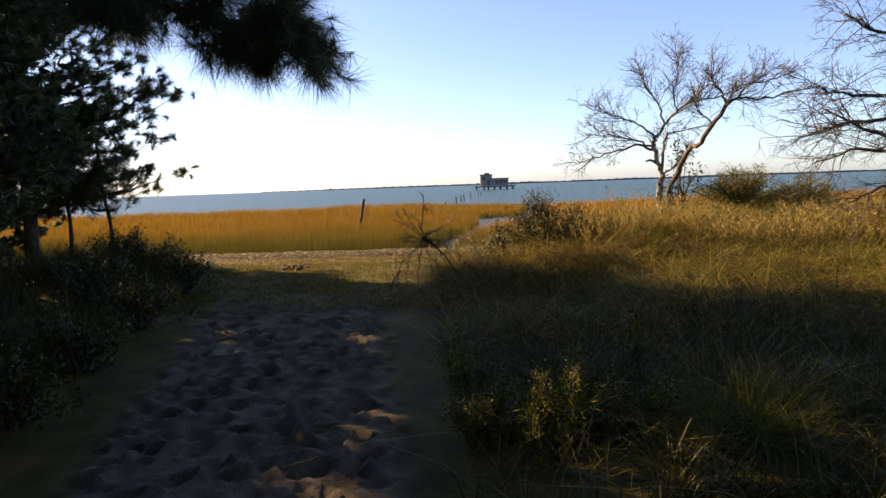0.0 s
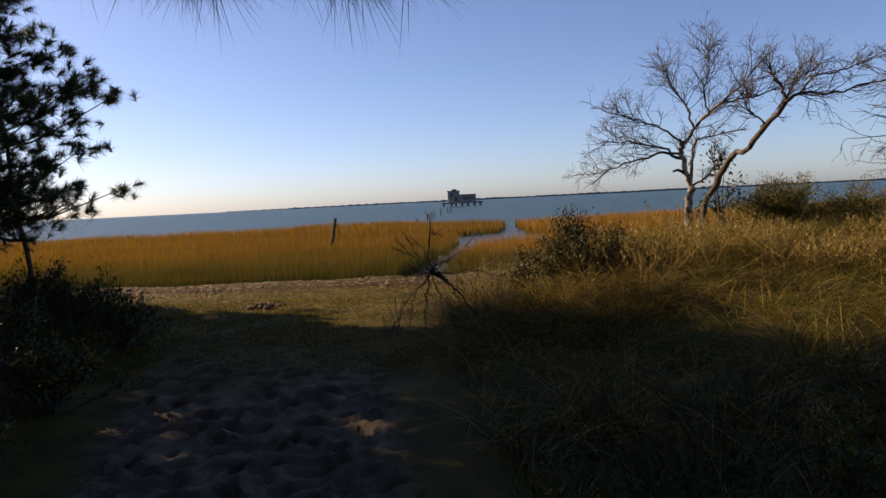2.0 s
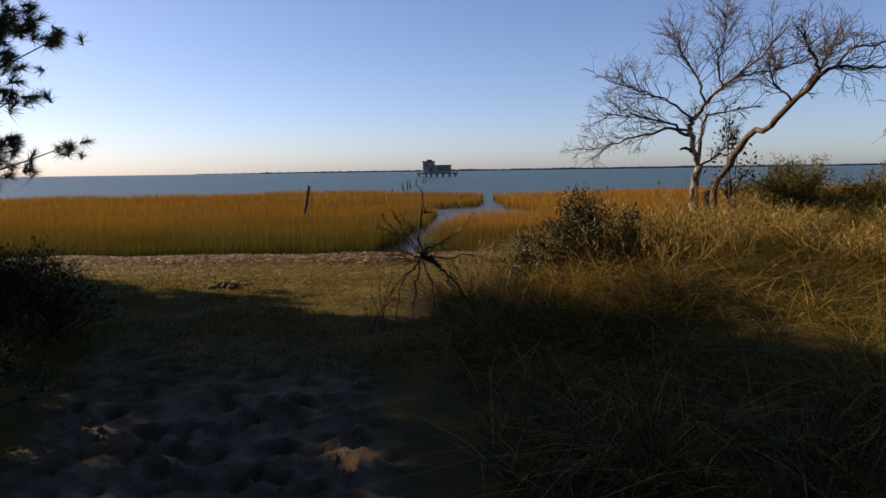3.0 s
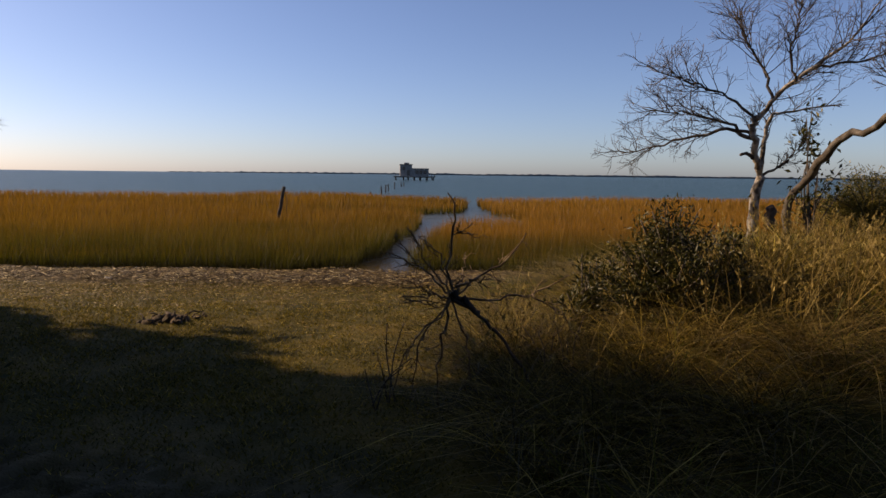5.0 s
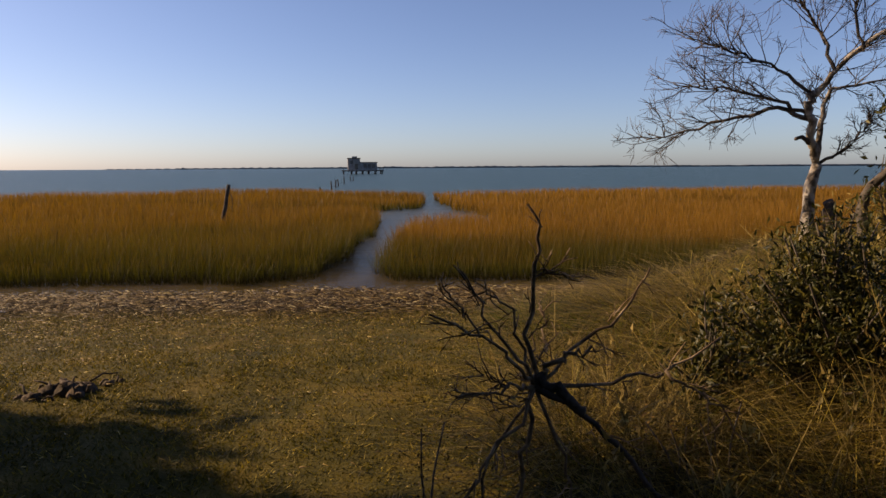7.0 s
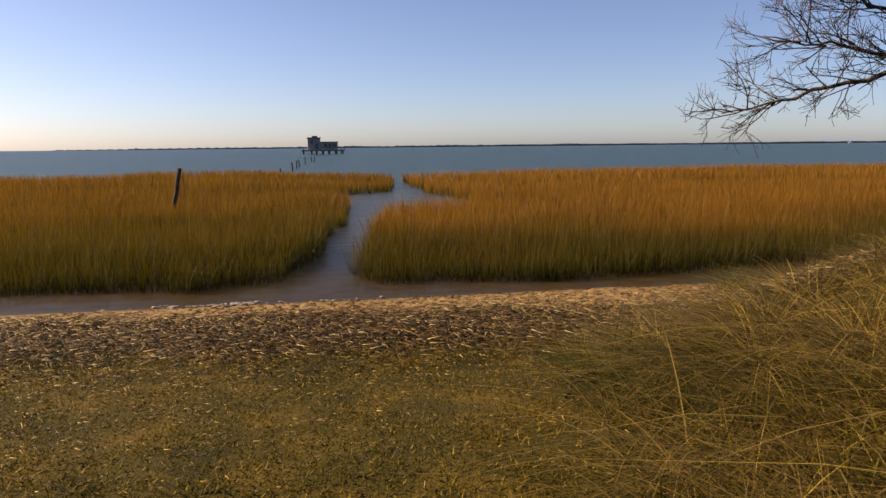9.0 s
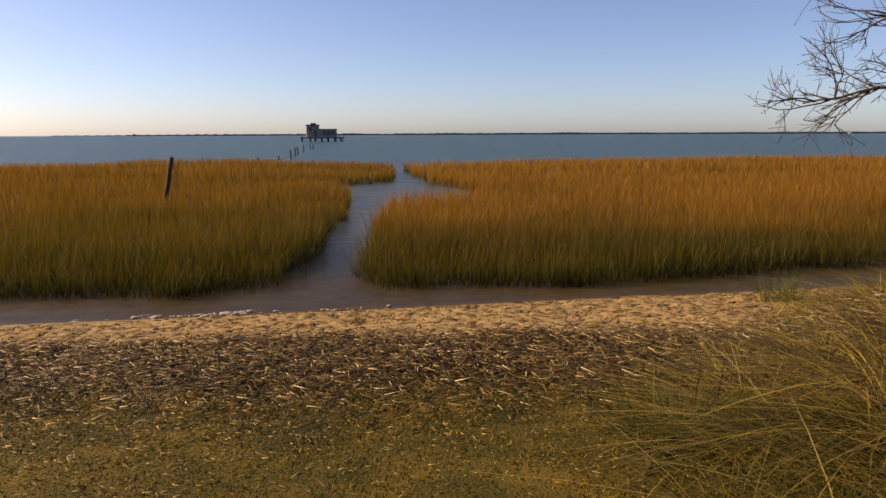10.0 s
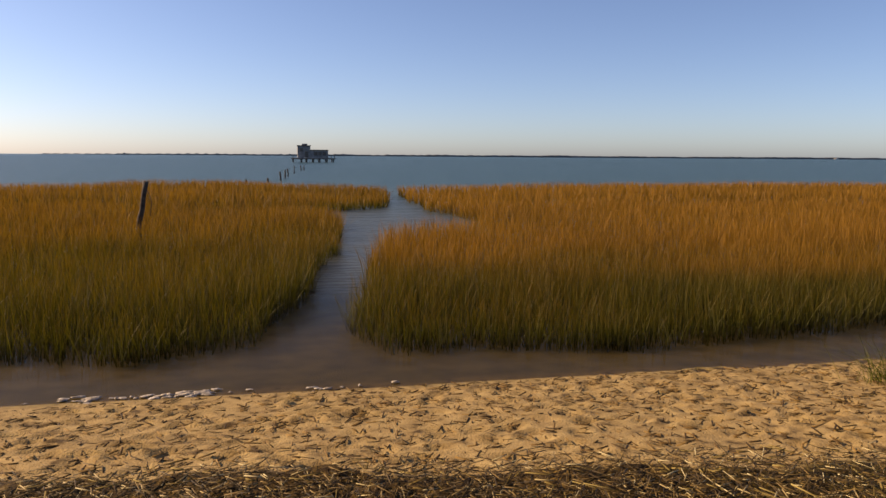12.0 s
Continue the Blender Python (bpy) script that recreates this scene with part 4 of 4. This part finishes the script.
for k, (pts, r0) in enumerate([
        ([H0, (-0.12, 8.9, 1.45), (-0.1, 8.92, 1.68), (-0.06, 8.92, 1.86), (-0.13, 8.9, 1.97)], 0.017),
        ([(-0.1, 8.92, 1.67), (-0.02, 8.92, 1.71), (0.14, 8.9, 1.68)], 0.008),
        ([H0, (-0.2, 8.84, 1.4), (-0.33, 8.8, 1.5), (-0.52, 8.76, 1.6)], 0.014),
        ([(-0.33, 8.8, 1.5), (-0.42, 8.8, 1.62), (-0.47, 8.8, 1.72)], 0.007),
        ([H0, (-0.22, 8.9, 1.46), (-0.31, 8.94, 1.6), (-0.37, 8.95, 1.72)], 0.012),
        ([H0, (-0.16, 8.95, 1.5), (-0.24, 9.0, 1.62), (-0.3, 9.02, 1.66)], 0.01),
        ([H0, (-0.24, 8.76, 1.32), (-0.44, 8.68, 1.32)], 0.012),
        ([H0, (-0.02, 8.9, 1.36), (0.06, 8.9, 1.4), (0.14, 8.88, 1.4)], 0.02),
        ([H0, (0.12, 8.95, 1.42), (0.3, 9.0, 1.55), (0.42, 9.02, 1.7)], 0.013),
        ([H0, (0.2, 8.92, 1.26), (0.45, 8.92, 1.3), (0.7, 8.95, 1.42)], 0.014),
        ([(0.45, 8.92, 1.3), (0.6, 8.85, 1.2), (0.75, 8.8, 1.0)], 0.009),
        ([H0, (-0.15, 8.84, 1.05), (-0.2, 8.82, 0.82), (-0.18, 8.8, 0.56)], 0.016),
        ([H0, (-0.25, 8.76, 1.12), (-0.38, 8.68, 1.0), (-0.5, 8.6, 0.7)], 0.012),
        ([H0, (-0.02, 8.8, 1.05), (0.02, 8.78, 0.85), (0.0, 8.75, 0.55)], 0.012),
        ([H0, (-0.28, 8.8, 1.05), (-0.34, 8.76, 0.8), (-0.32, 8.7, 0.55)], 0.01),
        # dark leaning stem, standing in also for the shrub's shadow line
        ([H0, (0.1, 8.82, 1.16), (0.26, 8.74, 1.0), (0.42, 8.6, 0.72)], 0.024)] + loose):
    s = part("stem", mesh_from("stem", *limb(Q(pts), r0 * 0.66, r0 * 0.28, 12, 7, 0.014, 30 + k), DARKWOOD if k == 15 else BROWNTWIG, smooth=True), ds)
    line, out = smooth_line(Q(pts), 20), []
    for _ in range(5):
        out = []
        i = int(rr.uniform(0.25, 1) * 18)
        w = line[i + 1] - line[i]
        spray(line[i], w / np.linalg.norm(w) + rr.normal(0, 0.6, 3), rr.uniform(0.04, 0.13), 0.004, 1, rr, out, 0.1, (1, 3), 0.6)
        part("twig", mesh_from("twig", *joined(out), BROWNTWIG), s)


part("root_stump", mesh_from("root_stump", *limb(Q([(-0.1, 8.9, 1.29), (-0.04, 8.87, 1.28), (0.02, 8.84, 1.25), (0.08, 8.82, 1.19)]), 0.03, 0.018, 9, 8, 0.009, 77), DARKWOOD, smooth=True), ds, "dark split stump of the root")


def weed(at, height, seed, label, mat_head, heads=26, leafy=True, stems=5, name="weed_plant", category="weed", spike=(1, 1, 1.4)):
    """Upright stalks with narrow leaves and knobbly heads."""
    r = np.random.default_rng(seed)
    base = np.array([at[0], at[1], float(ground_z(*at)) - 0.02])
    ob = thing(name, label, category, base)
    lv = []
    for _ in range(stems):
        top = np.array([r.normal(0, 0.13), r.normal(0, 0.13), height * r.uniform(0.7, 1.0)])
        line = smooth_line([(r.normal(0, 0.03), r.normal(0, 0.03), 0), top * np.array([0.4, 0.4, 0.6]), top], 8)
        part("stalk", mesh_from("stalk", *tube(line, np.linspace(0.006, 0.003, 8), 4), TWIG), ob)
        lv.append(line[r.integers(1, 7, 44)] + r.normal(0, 0.02, (44, 3)))
        part("seed_head", mesh_from("seed_head", *leaf_cloud(line[-1] + r.normal(0, 0.03, (heads, 3)) * np.array(spike) - np.array([0, 0, 0.03 * spike[2]]), 0.014, r, 0, 0.6), mat_head), ob, "tufted seed head")["kind"] = "stuff"
    if leafy:
        part("foliage", mesh_from("leaves", *leaf_cloud(np.concatenate(lv), 0.07, r, 0.2, 0.2), GREEN), ob)
    return ob


for k, (x, y, h) in enumerate([(1.02, 2.75, 0.6), (0.92, 2.95, 0.55), (1.15, 2.9, 0.58), (0.55, 3.0, 0.4), (0.68, 3.1, 0.38), (1.85, 4.2, 0.62), (0.5, 3.9, 0.5), (1.3, 3.4, 0.5), (1.6, 3.1, 0.4)]):
    weed((x, y), h, 300 + k, "green leafy weed with pale yellow seed heads", FLOWER, 44)
for k, (x, y, h) in enumerate([(-0.52, 8.95, 0.55), (-0.62, 8.85, 0.4), (0.7, 8.9, 0.5), (0.6, 9.0, 0.45)]):
    weed((x, y), h, 340 + k, "dead dark weed stalk with brown seed heads", WEED, 45, False, 3, "dead_weed", "dead weed", (0.55, 0.55, 3.2))

# straw tufts that lean over the bushes' feet
for k, (x, y, n, h) in enumerate([(1.25, 9.0, 420, 0.6), (1.6, 8.92, 420, 0.62), (2.0, 9.1, 420, 0.6), (0.95, 9.15, 300, 0.5), (0.35, 9.4, 420, 0.62), (0.7, 9.5, 420, 0.68), (0.45, 9.9, 360, 0.6), (2.5, 9.8, 420, 0.7), (3.0, 10.3, 420, 0.7), (2.2, 8.6, 380, 0.6), (0.9, 8.3, 380, 0.5), (0.35, 8.5, 320, 0.45), (1.5, 8.0, 380, 0.55)]):
    r = np.random.default_rng(430 + k)
    x0, y0 = x + r.normal(0, 0.15, n), y + r.normal(0, 0.12, n)
    v, f, al = blades(np.stack([x0, y0, ground_z(x0, y0) - 0.02], 1), h * r.uniform(0.6, 1.15, n), r.uniform(0.005, 0.010, n), np.abs(r.normal(0.45, 0.3, n)), np.abs(r.normal(1.0, 0.45, n)), 5, None, 440 + k)
    tagged(new("grass_tuft", mesh_from("grass_tuft", v, f, STRAWPALE if k % 4 == 1 else DUNE, (("along", al),))), "arching straw grass at a bush's foot", "grass tuft", kind="stuff")

# pale dry clump and a dry arching tuft
for k, (x, y, n, h, mat) in enumerate([(3.8, 9.9, 1500, 0.55, FLOWER), (2.15, 2.85, 700, 0.55, GREEN), (2.5, 3.3, 500, 0.5, DUNE), (4.86, 16.85, 260, 0.5, GREEN)]):
    r = np.random.default_rng(400 + k)
    x0, y0 = x + r.normal(0, 0.16, n), y + r.normal(0, 0.13, n)
    v, f, al = blades(np.stack([x0, y0, ground_z(x0, y0) - 0.02], 1), h * r.uniform(0.6, 1.15, n), r.uniform(0.004, 0.008, n), np.abs(r.normal(0.35, 0.2, n)), np.abs(r.normal(0.7, 0.4, n)), 5, None, 410 + k)
    tagged(new("grass_tuft", mesh_from("grass_tuft", v, f, mat, (("along", al),))), "pale dry clump of seed heads" if k == 0 else "arching tuft of dry grass on the bank", "grass tuft", kind="stuff")

# tussocks at the corner of the bank: one green and upright, the rest flopped straw
for k, (x, y, n, h, lean, bend, mat) in enumerate([(1.02, 12.75, 420, 0.5, 0.25, 0.75, GREEN), (1.1, 12.35, 300, 0.42, 0.6, 1.3, GREEN), (1.4, 12.45, 420, 0.55, 0.85, 1.5, STRAWPALE), (1.75, 12.15, 460, 0.6, 0.85, 1.5, DUNE), (2.15, 12.6, 460, 0.6, 0.7, 1.4, DUNE),
                                                   (1.6, 13.0, 420, 0.5, 0.6, 1.2, DUNE), (2.3, 13.3, 460, 0.55, 0.6, 1.2, DUNE), (2.85, 13.1, 420, 0.55, 0.7, 1.3, DUNE), (1.5, 11.8, 420, 0.55, 0.8, 1.5, GREEN), (2.2, 11.9, 420, 0.6, 0.8, 1.5, STRAWPALE), (1.95, 13.7, 320, 0.4, 0.5, 1.0, DUNE)]):
    r = np.random.default_rng(460 + k)
    x0, y0 = x + r.normal(0, 0.13, n), y + r.normal(0, 0.1, n)
    out = np.arctan2(y0 - y, x0 - x) + r.normal(0, 0.5, n)
    v, f, al = blades(np.stack([x0, y0, ground_z(x0, y0) - 0.02], 1), h * r.uniform(0.45, 0.95, n), r.uniform(0.006, 0.012, n), np.abs(r.normal(lean, 0.25, n)), np.abs(r.normal(bend, 0.3, n)), 5, out, 480 + k)
    tagged(new("grass_tuft", mesh_from("grass_tuft", v, f, mat, (("along", al),))), "green arching tussock at the bank's corner" if mat is GREEN else "flopped straw tussock at the bank's corner", "grass tuft", kind="stuff")

# fallen stick at the tuft's foot
fs = thing("fallen_branch", "dark crooked fallen branch on the turf", "branch", (0.72, 12.55, float(ground_z(0.72, 12.55))))
part("stick", mesh_from("stick", *limb([(-0.12, -0.15, 0.02), (0.0, 0.0, 0.05), (0.12, 0.05, 0.08), (0.42, 0.1, 0.14)], 0.013, 0.006, 10, 6, 0.008, 3), DARKWOOD), fs)
part("side_twig", mesh_from("side_twig", *limb([(0.0, 0, 0.05), (-0.02, 0.08, 0.08), (0.03, 0.2, 0.1)], 0.01, 0.004, 6, 5, 0.004, 4), DARKWOOD), fs)

def dome(rx, ry, rz, seed, rings=5, seg=12, rough=0.12):
    r = np.random.default_rng(seed)
    v, f = [], []
    for i in range(rings):
        a = i / rings * math.pi / 2
        for j in range(seg):
            b = j / seg * 2 * math.pi
            k = 1 + r.normal(0, rough)
            v.append((rx * math.cos(a) * math.cos(b) * k, ry * math.cos(a) * math.sin(b) * k, rz * math.sin(a) * k))
    v.append((0, 0, rz))
    for i in range(rings - 1):
        for j in range(seg):
            p, q = i * seg + j, i * seg + (j + 1) % seg
            f += [(p, q, q + seg), (p, q + seg, p + seg)]
    for j in range(seg):
        f.append(((rings - 1) * seg + j, (rings - 1) * seg + (j + 1) % seg, len(v) - 1))
    return np.array(v), np.array(f)


# dark clods of seaweed on the turf
cr = np.random.default_rng(15)


def weed_clod(at, turn, size):
    ob = thing("weed_clod", "dark ragged clod of seaweed on turf", "seaweed", (*at, float(ground_z(*at))))
    ob.rotation_euler[2], ob.scale = radians(turn), (size, size, size)
    for x, y, q in ((0, 0, 1.0), (-0.09, 0.03, 0.8), (0.1, 0.03, 0.7), (-0.17, -0.05, 0.6), (0.2, 0.09, 0.45), (0.05, -0.06, 0.6), (-0.24, 0.0, 0.35), (0.27, 0.14, 0.3)):
        v, f = dome(0.075 * q, 0.055 * q, 0.075 * q, int(cr.integers(1e6)), 5, 11, 0.2)
        part("lump", mesh_from("lump", v + np.array([x, y, -0.004]), f, DARKWOOD), ob)
    out = []
    for _ in range(16):
        p = np.array([cr.normal(0, 0.12), cr.normal(0, 0.06), cr.uniform(0.0, 0.03)])
        q = p + np.array([cr.normal(0, 0.07), cr.normal(0, 0.05), cr.uniform(0, 0.05)])
        out.append(limb([p, (p + q) / 2 + np.array([0, 0, 0.02]), q], 0.008, 0.004, 5, 5, 0.004, int(cr.integers(1e6))))
    part("fronds", mesh_from("fronds", *joined(out), DARKWOOD), ob)


weed_clod((-2.58, 11.13), 12, 1.15)
weed_clod((-4.4, 12.6), 70, 0.35)


sh = new("seashell", mesh_from("seashell", *dome(0.1, 0.07, 0.06, 2), SHELL, smooth=True))
sh.location = (-4.49, 14.6, float(ground_z(-4.49, 14.6)) + 0.02)
tagged(sh, "large white shell on the wrack line", "shell")
fo, frng = [], np.random.default_rng(21)
for _ in range(60):
    x = frng.choice([frng.uniform(-3.6, 0.6), frng.normal(-2.6, 0.35), frng.normal(-1.75, 0.12)])
    v, f = dome(frng.uniform(0.012, 0.07), frng.uniform(0.008, 0.026), frng.uniform(0.005, 0.02), int(frng.integers(1e6)), 3, 8, 0.2)
    fo.append((v + np.array([x, shore(x) + 0.05 + frng.normal(0, 0.05), 0.004]), f))
tagged(new("foam", mesh_from("foam", *joined(fo), FOAM, smooth=True)), "pale foam lumps along the waterline", "foam", kind="stuff")

# ---- posts and stilt house in the bay ----
fp = thing("leaning_post", "dark leaning wooden post standing in marsh grass", "post", (-4.82, 31.84, -0.3))
part("pole", mesh_from("pole", *limb([(0, 0, 0), (0.2, 0, 0.95), (0.38, 0, 1.85)], 0.075, 0.065, 8, 9, 0.006, 5), DARKWOOD, smooth=True), fp)
part("hanging_branch", mesh_from("hanging_branch", *limb([(0.36, -0.05, 1.7), (0.48, -0.06, 1.35), (0.46, -0.05, 0.9)], 0.012, 0.008, 7, 5, 0.01, 6), TWIG), fp)
for k, (x, y, h) in enumerate([(-1.95, 72.0, 0.45), (-0.9, 76.0, 0.95), (-0.46, 82.5, 1.0), (-0.13, 88.0, 1.0), (0.75, 100, 1.15), (2.1, 118, 0.9), (2.55, 119, 0.9), (-3.6, 70, 0.4)]):
    ob = new("mooring_post", mesh_from("mooring_post", *limb([(0, 0, -1.2), (0.02, 0, 0), (0.03 * (-1) ** k, 0, h * 0.85)], 0.08, 0.07, 7, 9, 0.01, k), DARKWOOD, smooth=True))
    ob.location = (x, y, 0)
    tagged(ob, "dark wooden post in open water", "post", "posts towards the stilt house")


def box_mesh(name, sx, sy, sz, mat, bevel=0.03):
    bm = bmesh.new()
    bmesh.ops.create_cube(bm, size=1.0)
    bmesh.ops.scale(bm, vec=(sx, sy, sz), verts=bm.verts)
    bmesh.ops.bevel(bm, geom=bm.edges[:], offset=bevel, segments=1, affect="EDGES")
    me = bpy.data.meshes.new(name)
    bm.to_mesh(me)
    bm.free()
    me.materials.append(mat)
    return me


def box(name, at, size, mat, parent, label="", bevel=0.03):
    ob = part(name, box_mesh(name, *size, mat, bevel), parent, label)
    ob.location = at
    return ob


house = thing("stilt_house", "abandoned grey wooden house on pilings in bay", "house", (9.5, 243, 0))
house.scale = (0.88, 0.88, 0.88)
for k in range(11):
    box("deck_board", (-7.5 + 1.5 * k, 0, 1.55), (1.46, 9.0, 0.22), GREYWOOD, house)
box("deck_beam", (0, -4.3, 1.3), (15.6, 0.3, 0.3), DARKWOOD, house)
box("deck_beam", (0, 4.3, 1.3), (15.6, 0.3, 0.3), DARKWOOD, house)
for x in (-7.2, -4.2, -2.4, 0.0, 2.3, 4.9, 7.2):
    for y in (-4.2, 4.2):
        box("piling", (x, y, -0.4), (0.42, 0.42, 3.3), DARKWOOD, house)
tower = box("tower", (-3.3, 0, 3.8), (4.6, 6.0, 4.2), GREYWOOD, house, "two-storey grey boarded block")
box("tower_roof", (-3.3, 0, 6.05), (5.0, 6.4, 0.3), DARKWOOD, house)
box("roof_hatch", (-3.0, 0, 6.5), (2.0, 2.0, 0.6), GREYWOOD, house)
wing = box("wing", (2.2, 0, 3.05), (6.4, 6.0, 2.7), GREYWOOD, house, "long low grey boarded wing")
box("wing_roof", (2.2, 0, 4.52), (6.8, 6.4, 0.24), DARKWOOD, house)
for x, z, w, h in ((-4.2, 4.6, 0.8, 1.1), (-2.4, 2.9, 0.9, 1.9), (0.9, 3.2, 0.9, 1.1), (2.4, 3.2, 0.9, 1.1), (4.0, 3.2, 0.9, 1.1)):
    wob = box("window", (x, -3.02, z), (w + 0.2, 0.1, h + 0.2), DARKWOOD, house)
    pn = box("pane", (0, -0.05, 0), (w, 0.05, h), GLASS, wob)
for x in (-7.3, 6.4, 7.6):
    box("rail_post", (x, -4.2, 2.1), (0.2, 0.2, 1.1), DARKWOOD, house)

# ---- far shore ----
fx = np.linspace(-900, 3200, 700)
fy = 3000 - 0.05 * np.abs(fx)
fade = step(-900, -100, fx)
fh = 1.0 + 5.0 * fade * (0.55 + 0.5 * vnoise(fx * 0.012, fx * 0.0, 3) + 0.5 * vnoise(fx * 0.06, fx * 0.0, 5))
fh[(fx % 37) < 6] += 2.0
vv = np.concatenate([np.stack([fx, fy, fx * 0 - 1], 1), np.stack([fx, fy, fh], 1), np.stack([fx, fy + 80, fh], 1), np.stack([fx, fy + 80, fx * 0 - 1], 1)])
n = len(fx)
i = np.arange(n - 1)
ff = np.concatenate([np.stack([i + k * n, i + 1 + k * n, i + 1 + (k + 1) * n, i + (k + 1) * n], 1) for k in range(3)])
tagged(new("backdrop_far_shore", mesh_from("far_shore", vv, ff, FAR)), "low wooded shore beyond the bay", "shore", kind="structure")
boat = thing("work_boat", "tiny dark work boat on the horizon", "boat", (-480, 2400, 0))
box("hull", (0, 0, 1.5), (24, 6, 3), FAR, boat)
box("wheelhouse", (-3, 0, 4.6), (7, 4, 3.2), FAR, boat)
boat2 = thing("white_boat", "tiny white boat on the horizon", "boat", (2560, 2800, 0))
box("hull", (0, 0, 2), (22, 6, 4), SHELL, boat2)
box("cabin", (2, 0, 5.5), (9, 5, 3), SHELL, boat2)
